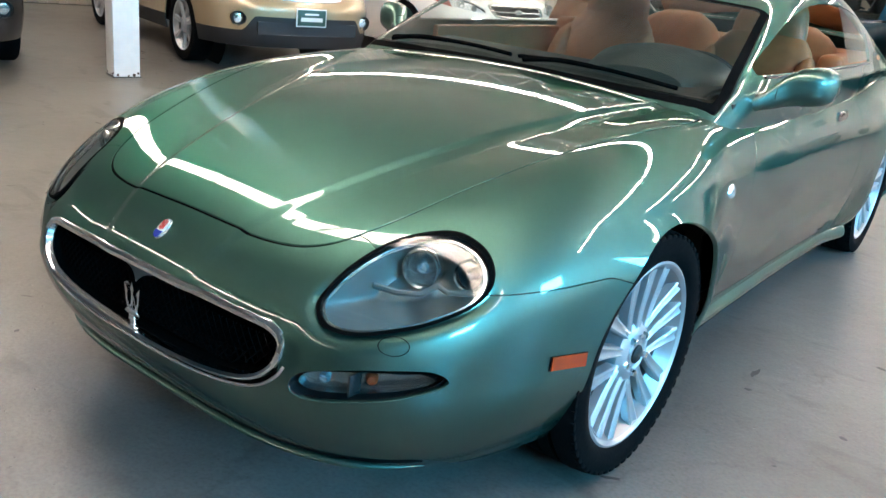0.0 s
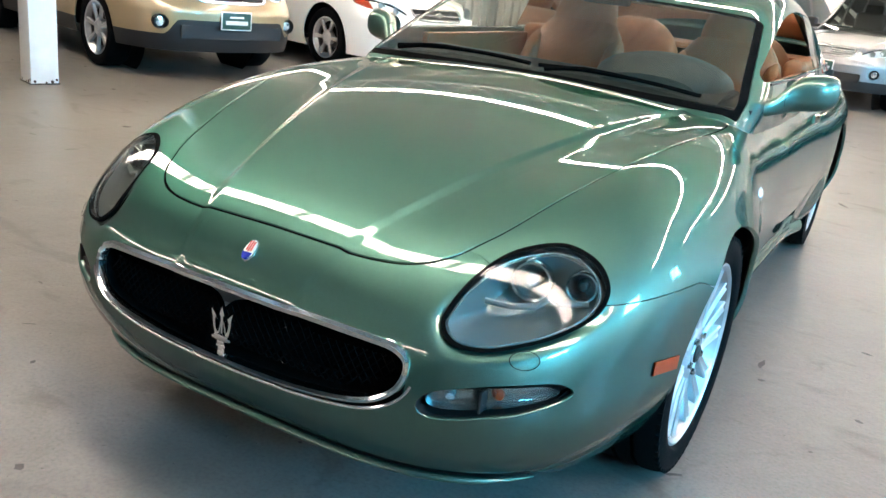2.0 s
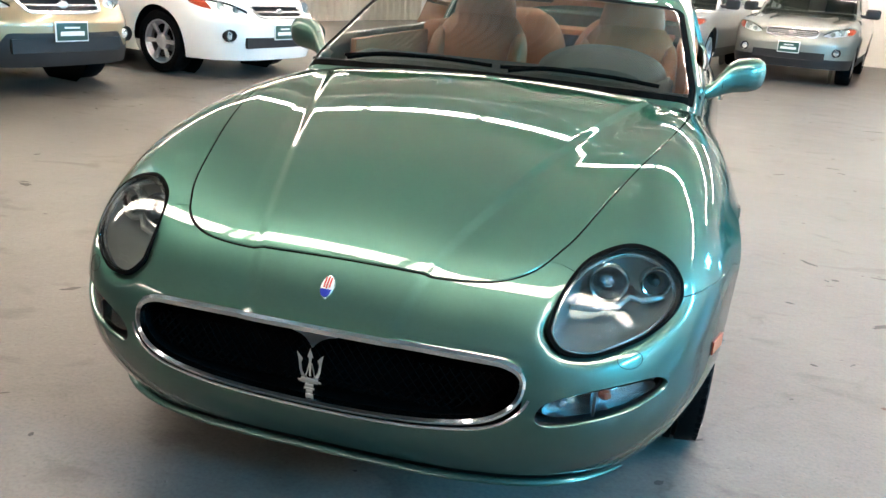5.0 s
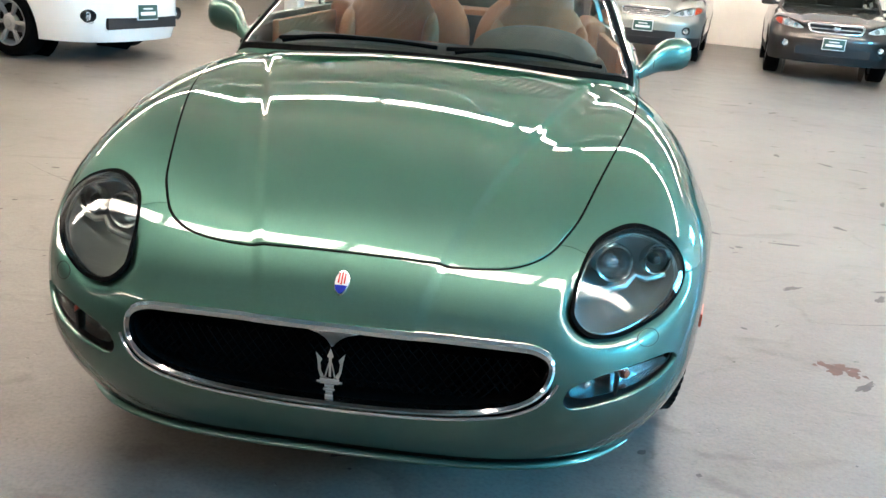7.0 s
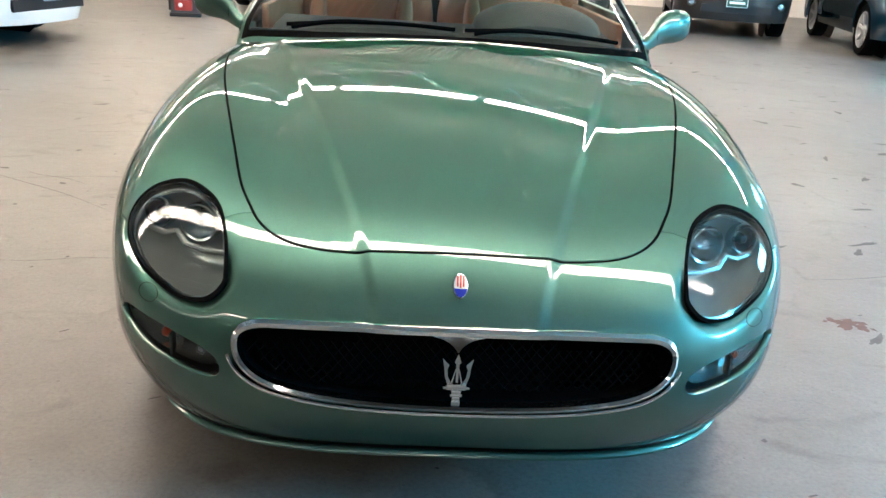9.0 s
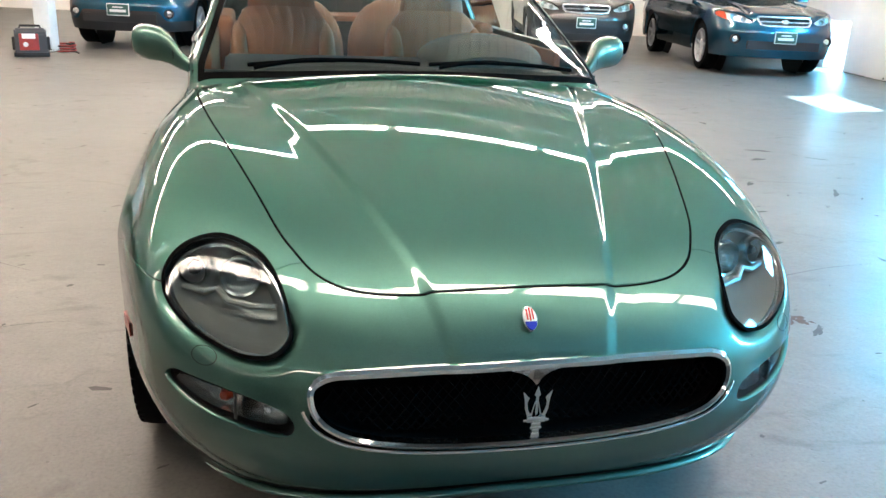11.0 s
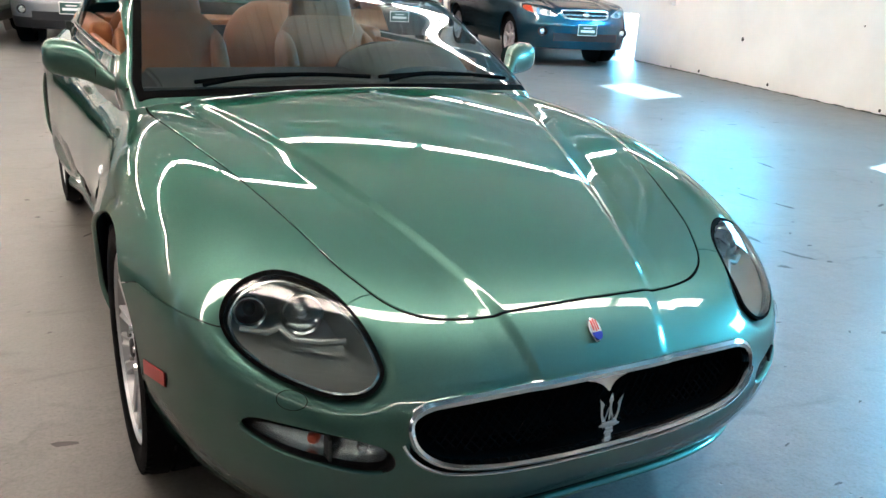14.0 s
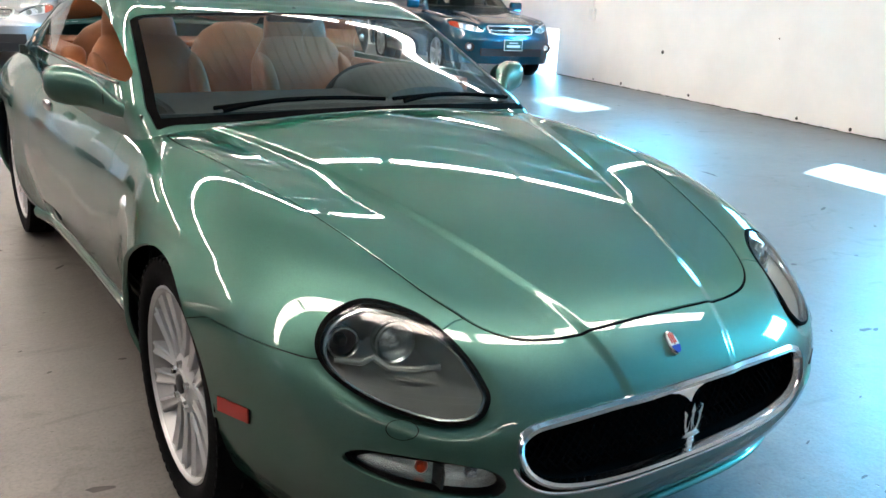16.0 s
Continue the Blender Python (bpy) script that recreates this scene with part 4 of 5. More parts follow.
def coupe_front(car):
    # grille: dark throat, fine mesh, chrome surround
    gx = np.array([on_body(x, z, 0)[0] for x, z in GRILLE])
    throat = bmesh.new()
    outer, inner = [throat.verts.new(p + np.array((0, .006, 0))) for p in gx], [throat.verts.new(p * (.97, 1, 1) + np.array((0, .10, 0))) for p in gx]
    for i in range(len(gx)):
        j = (i + 1) % len(gx)
        throat.faces.new((outer[i], outer[j], inner[j], inner[i]))
    throat.faces.new(inner)
    bmesh.ops.recalc_face_normals(throat, faces=throat.faces[:])
    g = part("grille", throat, M_DARKMETAL, car, "black mesh grille in a chrome surround")
    mesh_bms = []
    for a in range(-40, 41):
        for sgn in (1, -1):
            pts = []
            for b in np.linspace(.362, .495, 8):
                x = a * .021 + sgn * (b - .43) * .8
                if outline_gap(GRILLE, np.array([[x, b]]))[0] < -.004:
                    pts.append(on_body(x, b, -.03)[0])
            if len(pts) > 2:
                mesh_bms.append(tube(pts, .0016, sides=4))
    tagged(part("wire_mesh", merge(*mesh_bms), M_DARKMETAL, g), "fine black wire mesh", kind="stuff")
    ring = bmesh.new()
    secs = []
    for i in range(len(gx)):
        x, z = GRILLE[i]
        tan = GRILLE[(i + 1) % len(gx)] - GRILLE[i - 1]
        tan /= np.linalg.norm(tan)
        out = np.array((tan[1], -tan[0]))
        if out @ (GRILLE[i] - np.array((0, .43))) < 0:
            out = -out
        wide = .012 + .004 * (z > .48)
        sec = []
        for u, h in ((wide, -.002), (wide * .75, .005), (wide * .3, .007), (-.002, .003), (-.004, -.012)):
            q, nn = on_body(x + out[0] * u, z + out[1] * u, h)
            sec.append(ring.verts.new(q))
        secs.append(sec)
    for a, b in zip(secs, secs[1:] + secs[:1]):
        for k in range(4):
            ring.faces.new((a[k], a[k + 1], b[k + 1], b[k]))
    bmesh.ops.recalc_face_normals(ring, faces=ring.faces[:])
    part("surround", ring, M_CHROME, g, "polished chrome surround")
    # second bright line round the lower half, beyond a dark channel
    low = []
    for i in range(len(gx)):
        x, z = GRILLE[i]
        if z < .445:
            tan = GRILLE[(i + 1) % len(gx)] - GRILLE[i - 1]
            out = np.array((tan[1], -tan[0])) / np.linalg.norm(tan)
            if out @ (GRILLE[i] - np.array((0, .43))) < 0:
                out = -out
            low.append((x, on_body(x + out[0] * .0235, z + out[1] * .0235, -.002)[0]))
    part("lower_trim", tube([p for _, p in sorted(low, key=lambda a: a[0])], .0042, sides=8), M_CHROME, g, "thin lower chrome line")
    # plain three-pronged ornament on its stem, under a chrome drop
    y = on_body(0, .42)[0][1] + .004
    orn = [prism([(-.0022, .412), (.0022, .412), (.0030, .452), (.0065, .455), (0, .474), (-.0065, .455), (-.0030, .452)], y - .004, y + .006)]
    for s in (1, -1):
        pr = [(.010, .410), (.0175, .424), (.0195, .440), (.0160, .449), (.0295, .464), (.0255, .445), (.0235, .425), (.018, .408)]
        orn.append(prism([(s * a, b) for a, b in pr][::s], y - .004, y + .006))
        orn.append(prism([(s * a, b) for a, b in ((.002, .440), (.004, .440), (.011, .412), (.008, .410))][::s], y - .002, y + .005))
    orn += [block((.040, .014, .014), (0, y, .403), .004), block((.052, .012, .006), (0, y, .401), .002), block((.020, .014, .010), (0, y, .392), .003), block((.024, .014, .006), (0, y, .385), .002),
            block((.015, .012, .010), (0, y, .378), .002), block((.018, .013, .012), (0, y, .368), .003)]
    part("ornament", merge(*orn), M_CHROME, g, "chrome ornament on the grille")
    edge = [(-.050, .4975), (-.030, .4930), (-.017, .4870), (-.008, .4800), (0, .4700), (.008, .4800), (.017, .4870), (.030, .4930), (.050, .4975), (0, .5040)]
    bm = bmesh.new()
    fore, aft = [[bm.verts.new(on_body(x, z, d)[0]) for x, z in edge] for d in (.0015, -.010)]
    bm.faces.new(fore)
    for i in range(len(edge)):
        j = (i + 1) % len(edge)
        bm.faces.new((fore[i], fore[j], aft[j], aft[i]))
    bmesh.ops.recalc_face_normals(bm, faces=bm.faces[:])
    part("drop", bm, M_CHROME, g, "chrome drop below the surround", smooth=False)
    # oval badge on the nose
    p, n = on_body(0, .577, .001)
    m = look(p, p + n) @ pose(0, 0, 0, 180, 0, 180)
    badge = part("badge", spun([(0, .006), (.016, .0055), (.0205, .004), (.022, 0)], m @ Matrix.Diagonal((.72, 1.25, 1, 1)), 32), M_CHROME, car, "oval enamel badge on the nose")
    mm = m @ Matrix.Diagonal((.72, 1.25, 1, 1))
    part("badge_field", spun([(0, .0072), (.018, .0068), (.0185, .004)], mm, 32), M_WHITEENAMEL, badge, "white enamel field")
    flip = 1 if (m.to_3x3() @ Vector((0, 1, 0))).z > 0 else -1
    part("badge_foot", prism([(.0175 * math.cos(a), -flip * abs(.0175 * math.sin(a)) - flip * .003) for a in np.linspace(.2, math.pi - .2, 12)], .0066, .0082, "xy"), M_BLUEENAMEL, badge, "blue enamel band").data.transform(mm)
    for dx in (-.008, 0, .008):
        part("badge_prong", block((.004, .018 if dx else .022, .0015), (dx, flip * .006, .0078)), M_REDENAMEL, badge, "red enamel mark").data.transform(mm)
    for s in (1, -1):
        fog_unit(car, s)
        # side marker lamp
        q = [on_side(a, b, s, .004)[0] for a, b in ((-.447, .420), (-.447, .451), (-.340, .438), (-.340, .406))]
        bm = bmesh.new()
        hi = [bm.verts.new(c) for c in q]
        lo = [bm.verts.new(Vector(c) - Vector((s * .012, -.004, 0))) for c in q]
        bm.faces.new(hi)
        for i in range(4):
            bm.faces.new((hi[i], hi[(i + 1) % 4], lo[(i + 1) % 4], lo[i]))
        bmesh.ops.recalc_face_normals(bm, faces=bm.faces[:])
        bez = bmesh.new()
        c0 = sum((Vector(c) for c in q), Vector()) / 4
        bz = [bez.verts.new(c0 + (Vector(c) - c0) * 1.09 - Vector((s * .003, 0, 0))) for c in q]
        bez.faces.new(bz)
        bmesh.ops.solidify(bez, geom=bez.faces[:], thickness=.006)
        mk = part("side_marker", bm, M_AMBER if s > 0 else M_RED, car, "orange side marker lamp" if s > 0 else "red side marker lamp", smooth=False)
        part("marker_frame", bez, M_GAP, mk, "black frame", smooth=False)
        # wing repeater
        c, n = on_side(.425, .674, s, -.002)
        part("side_repeater", spun([(0, .010), (.02, .009), (.032, .005), (.038, 0)], look(c, c + n) @ pose(0, 0, 0, 180) @ Matrix.Diagonal((1.05, .55, 1, 1)), 24), M_BULB, car, "clear oval side repeater")
        # washer cover
        c, n = on_body(.618, .507, .0012)
        part("washer_cover", spun([(.030, 0), (.0305, .001), (.0285, .001)], look(c * (s, 1, 1), (c + n) * (s, 1, 1)) @ pose(0, 0, 0, 180) @ Matrix.Diagonal((1, .62, 1, 1)), 32), M_GAP, car, "thin round washer cover seam")
    # chin: dark slot and a thin lip below it
    th = np.linspace(-.97, .97, 61)
    def chin(r_in, z):
        out = []
        for a in th:
            d = np.array([[math.sin(a), -math.cos(a), 0]])
            p = meet(body_f, np.array([[0, -.2, .225]]), d, 0.0, 1.4)[0]
            out.append((p[0] - d[0][0] * r_in, p[1] - d[0][1] * r_in, z))
        return out
    rows = [chin(.008, .232), chin(.022, .218), chin(.024, .200)]
    bm = bmesh.new()
    vs = [[bm.verts.new(p) for p in r] for r in rows]
    for a, b in zip(vs, vs[1:]):
        for i in range(len(a) - 1):
            bm.faces.new((a[i], a[i + 1], b[i + 1], b[i]))
    part("chin_slot", bm, M_GAP, car, "black slot under the bumper")
    part("chin_lip", tube(chin(.012, .200), lambda u: .009 * min(1, 9 * min(u, 1 - u) + .12), sides=8, squash=.8), M_PAINT, car, "painted lip below the bumper")


def fog_unit(car, s):
    k = np.array((s, 1, 1))
    rim = np.array([on_body(x, z, 0)[0] for x, z in FOG])
    mid = rim.mean(0)
    back = np.array((-.35, .9, 0)) * .045
    bm = bmesh.new()
    a = [bm.verts.new(p * k) for p in rim]
    b = [bm.verts.new((mid + (p - mid) * .93 + back) * k) for p in rim]
    for i in range(len(rim)):
        j = (i + 1) % len(rim)
        bm.faces.new((a[i], a[j], b[j], b[i]))
    bm.faces.new(b)
    bmesh.ops.recalc_face_normals(bm, faces=bm.faces[:])
    u = part("fog_lamp", bm, M_BLACK, car, "fog and turn lamp in a black recess")
    inner = np.array([on_body(mid[0] + (x - mid[0]) * .88, mid[2] + .004 + (z - mid[2]) * .66, -.012)[0] for x, z in FOG])
    bm = bmesh.new()
    f = [bm.verts.new(p * k) for p in inner]
    g = [bm.verts.new((p + back * .55) * k) for p in inner]
    for i in range(len(inner)):
        j = (i + 1) % len(inner)
        bm.faces.new((f[i], f[j], g[j], g[i]))
    bm.faces.new(g)
    bmesh.ops.recalc_face_normals(bm, faces=bm.faces[:])
    part("reflector", bm, M_FOGREF, u, "silvered reflector")
    bm = bmesh.new()
    ring = [bm.verts.new(p * k) for p in inner]
    c0 = inner.mean(0)
    half = [bm.verts.new((c0 + (p - c0) * .5 + np.array((.003, -.010, 0))) * k) for p in inner]
    top = bm.verts.new((c0 + np.array((.004, -.013, 0))) * k)
    for i in range(len(ring)):
        j = (i + 1) % len(ring)
        bm.faces.new((ring[i], ring[j], half[j], half[i]))
        bm.faces.new((half[i], half[j], top))
    bmesh.ops.recalc_face_normals(bm, faces=bm.faces[:])
    ln = part("fog_lens", bm, M_LENS, u, "clear lamp lens")
    ln.visible_shadow = False
    for x, mt, lab in ((.515, M_BULB, "round fog lamp"), (.60, M_AMBER, "amber turn bulb")):
        p, n = on_body(x, .418 + (x - .5) * .12, -.032)
        part("bulb", spun([(0, .013), (.008, .011), (.012, .004), (.012, -.004)], look(p * k, (p + n) * k) @ pose(0, 0, 0, 180), 20), mt, u, lab)
    p, n = on_body(.573, .421, -.016)
    part("divider", block((.006, .03, .045), (0, 0, 0), .002), M_BLACK, u).matrix_basis = Matrix.Translation(p * k)


def build_cabin(car):
    v, t = cabin_skin()
    v, t = clip(v, t, np.where(v[:, 2] < 1.0, -.012 - body_f(v), -1))
    ax = np.abs
    def parts_of(p):
        x, y, z = ax(p[:, 0]), p[:, 1], p[:, 2]
        back = y - (.10 * x * x + .34 * x ** 4) * sstep(1.3, .6, y) + .25 * x * x * sstep(1.9, 2.6, y)
        top = spline(ROOF, back) - .06 * x * x
        w = .70 + .02 * sstep(.4, 1.2, y) - .42 * np.maximum(z - .93, -.03) - .05 * sstep(1.9, 3.0, y)
        return x, y, z, back, top, w
    def screen(p):
        x, y, z, back, top, w = parts_of(p)
        return np.maximum.reduce([back - 1.06, x - w + .034, (.405 - back) * .72])
    def rear(p):
        x, y, z, back, top, w = parts_of(p)
        return np.maximum.reduce([2.03 - back, back - 2.86, x - w + .075])
    def side(p):
        x, y, z, back, top, w = parts_of(p)
        ztop = spline(ROOF, y) - .085
        return np.maximum.reduce([.955 - z, z - ztop, .80 - y, y - 2.32, w - .03 - x])
    glass_v, glass_t = clip(v, t, screen(v) + .022)
    frit_v, frit_t = clip(v, t, screen(v) + .002)
    frit_v, frit_t = clip(frit_v, frit_t, -.022 - screen(frit_v))
    rear_v, rear_t = clip(v, t, rear(v) + .004)
    side_v, side_t = clip(v, t, side(v) + .006)
    v, t = clip(v, t, -screen(v))
    v, t = clip(v, t, -rear(v))
    v, t = clip(v, t, -side(v))
    skin("roof", *both_sides(v, t), cabin_f, M_PAINT, car, .012)
    ws = skin("windscreen", *both_sides(glass_v, glass_t), cabin_f, M_GLASS, car, 0, "clear laminated windscreen")
    skin("windscreen_seal", *both_sides(frit_v, frit_t), cabin_f, M_MATTBLACK, ws, .004, "black seal round the glass")
    rw = skin("rear_window", *both_sides(rear_v, rear_t), cabin_f, M_GLASS, car, 0, "tinted rear window")
    # the doors' windows are down; the small hind panes stay
    qv, qt = clip(side_v, side_t, 1.86 - side_v[:, 1])
    for s in (1, -1):
        skin("quarter_window", qv * (s, 1, 1), qt, cabin_f, M_GLASS, car, 0, "tinted rear side window").visible_shadow = False
    ws.visible_shadow = rw.visible_shadow = False


coupe = build_coupe()
coupe_front(coupe)
build_cabin(coupe)
for s in (1, -1):
    for y in (0, 2.66):
        wheel(coupe, (s * (.714 if y == 0 else .686), y - (.02 if y == 0 else 0), .322), s, .240, .322, .225, 15, spoke_w=.044, sets=3, toe=-1.8 if s > 0 and y == 0 else 0.0)

# ---- inside and outside fittings of the coupe ----
def on_cabin(x, y, lift=0.0):
    p = meet(cabin_f, np.array([[x, y, .75]]), np.array([[0, 0, 1.0]]), 0.0, .8)
    n = slope(cabin_f, p)
    return p[0] + n[0] * lift, n[0]


def soft_block(size, at, turn=(0, 0, 0), bevel=.05, puff=.0):
    """An upholstered block: well rounded, with a slight swell."""
    bm = block(size, (0, 0, 0), min(bevel, min(size) * .45), seg=4)
    bmesh.ops.subdivide_edges(bm, edges=[e for e in bm.edges if e.calc_length() > .1], cuts=3, use_grid_fill=True)
    for v in bm.verts:
        k = (1 - (2 * v.co.x / size[0]) ** 2) * (1 - (2 * v.co.z / size[2]) ** 2)
        v.co.y += puff * max(k, 0) * (1 if v.co.y > 0 else -1)
    bmesh.ops.transform(bm, matrix=pose(*at, *turn), verts=bm.verts)
    return bm


def loft(rings, m, sides=28):
    """An upholstered body: rounded sections (height, width, depth, set back) stacked along z, posed by m."""
    bm = bmesh.new()
    made_rings = []
    for h, w, d, back in rings:
        ring = []
        for a in np.linspace(0, 2 * math.pi, sides + 1)[:-1]:
            ca, sa = math.cos(a), math.sin(a)
            ring.append(bm.verts.new((math.copysign(abs(ca) ** .6, ca) * w / 2, back + math.copysign(abs(sa) ** .7, sa) * d / 2, h)))
        made_rings.append(ring)
    for p0, p1 in zip(made_rings, made_rings[1:]):
        for k in range(sides):
            bm.faces.new((p0[k], p0[(k + 1) % sides], p1[(k + 1) % sides], p1[k]))
    bm.faces.new(made_rings[0][::-1]), bm.faces.new(made_rings[-1])
    bmesh.ops.recalc_face_normals(bm, faces=bm.faces[:])
    bmesh.ops.subdivide_edges(bm, edges=[e for e in bm.edges if abs(e.verts[0].co.z - e.verts[1].co.z) > .05], cuts=2, smooth=.6)
    bmesh.ops.transform(bm, matrix=m, verts=bm.verts)
    return bm


def coupe_inside(car):
    tub = merge(block((1.40, 2.3, .02), (0, 1.75, .30)), block((.02, 2.3, .52), (-.685, 1.75, .56)), block((.02, 2.3, .52), (.685, 1.75, .56)), block((1.40, .02, .58), (0, .62, .59)), block((1.40, .02, .62), (0, 2.9, .60)))
    part("cabin_tub", tub, M_DASH, car, "dark carpeted cabin floor", smooth=False)
    dash = prism([(.56, .86), (.72, .895), (.92, .905), (1.00, .885), (1.03, .80), (1.02, .55), (.60, .55)], -.60, .60, "yz", .012)
    d = part("dashboard", dash, M_DASH, car, "dark green-black padded dashboard")
    hood_bm = bmesh.new()
    arcs = []
    for y, wide, tall in ((.70, .16, .045), (.76, .21, .085), (.84, .235, .112), (.93, .235, .112), (1.00, .225, .100), (1.01, .205, .085), (.96, .20, .08)):
        arcs.append([hood_bm.verts.new((.34 + wide * math.cos(a), y, .885 + tall * math.sin(a) ** .8)) for a in np.linspace(0, math.pi, 25)])
    for p0, p1 in zip(arcs, arcs[1:]):
        for k in range(24):
            hood_bm.faces.new((p0[k], p0[k + 1], p1[k + 1], p1[k]))
    hood_bm.faces.new(arcs[0])
    bmesh.ops.recalc_face_normals(hood_bm, faces=hood_bm.faces[:])
    part("instrument_hood", hood_bm, M_HOODTRIM, d, "dark green padded instrument hood")
    part("dash_trim", block((1.28, .02, .16), (0, 1.035, .72), .008), M_TAN, d, "tan leather dash panel")
    st = part("steering_wheel", spun([(.168, -.012), (.178, -.016), (.188, -.006), (.188, .006), (.178, .014), (.168, .010), (.168, -.012)], pose(.36, 1.24, .80, -66), 40), M_BLACK, car, "dark leather steering wheel")
    part("wheel_hub", spun([(0, .02), (.05, .02), (.06, .0), (.05, -.03), (0, -.03)], pose(.36, 1.24, .80, -66), 24), M_BLACK, st)
    for a in (0, 180, 270):
        part("wheel_spoke", block((.13, .03, .012), (.11, 0, 0), .004), M_BLACK, st).data.transform(pose(.36, 1.24, .80, -66) @ pose(0, 0, 0, 0, 0, a))
    for s in (1, -1):
        seat = part("front_seat", soft_block((.50, .52, .16), (s * .36, 1.52, .52), bevel=.06), M_TAN, car, "tan leather front seat")
        lean = pose(s * .36, 1.74, .55, -17)
        part("seat_back", loft([(0, .44, .14, 0), (.10, .47, .16, 0), (.26, .47, .17, 0), (.38, .44, .15, 0), (.45, .39, .13, .005), (.49, .33, .11, .01)], lean), M_TAN, seat)
        part("head_rest", loft([(.485, .31, .10, .012), (.51, .31, .11, .008), (.57, .29, .12, .005), (.63, .25, .11, .008), (.665, .18, .08, .012), (.675, .06, .03, .015)], lean), M_TAN, seat)
        for k in (1, -1):
            part("bolster", loft([(0, .07, .20, -.03), (.12, .085, .22, -.04), (.28, .08, .20, -.03), (.38, .06, .14, -.01), (.42, .03, .06, 0)], lean @ pose(k * .20, 0, 0)), M_TAN, seat)
        part("door_card", block((.03, 1.10, .34), (s * .662, 1.46, .765), .012), M_TAN, car, "tan leather door lining")
        part("rear_seat", loft([(0, .50, .20, 0), (.14, .55, .22, 0), (.32, .54, .20, 0), (.42, .46, .17, .005), (.49, .34, .13, .01), (.53, .20, .08, .015), (.54, .06, .03, .02)], pose(s * .29, 2.34, .56, -22)), M_TAN, car, "tan leather rear seat")
        part("rear_side_trim", soft_block((.10, .75, .40), (s * .63, 2.25, .78), (0, 0, 0), .04), M_TAN, car, "tan leather rear side lining")
    part("parcel_shelf", block((1.10, .42, .03), (0, 2.72, .945), .012), M_TAN, car, "tan rear shelf")
    part("tunnel", soft_block((.20, .9, .22), (0, 1.45, .50), bevel=.04), M_DASH, car, "dark centre tunnel")
    part("headliner", prism([(1.18, 1.150), (1.5, 1.212), (1.95, 1.21), (2.0, 1.19), (1.5, 1.195), (1.2, 1.14)], -.44, .44, "yz"), M_TAN, car, "pale roof lining")
    mir = part("rear_view_mirror", soft_block((.19, .03, .05), (0, 1.13, 1.152), (12, 0, 0), .014), M_BLACK, car, "black inside mirror")
    part("mirror_stem", tube([(0, 1.12, 1.165), (0, 1.10, 1.178)], .008), M_BLACK, mir)


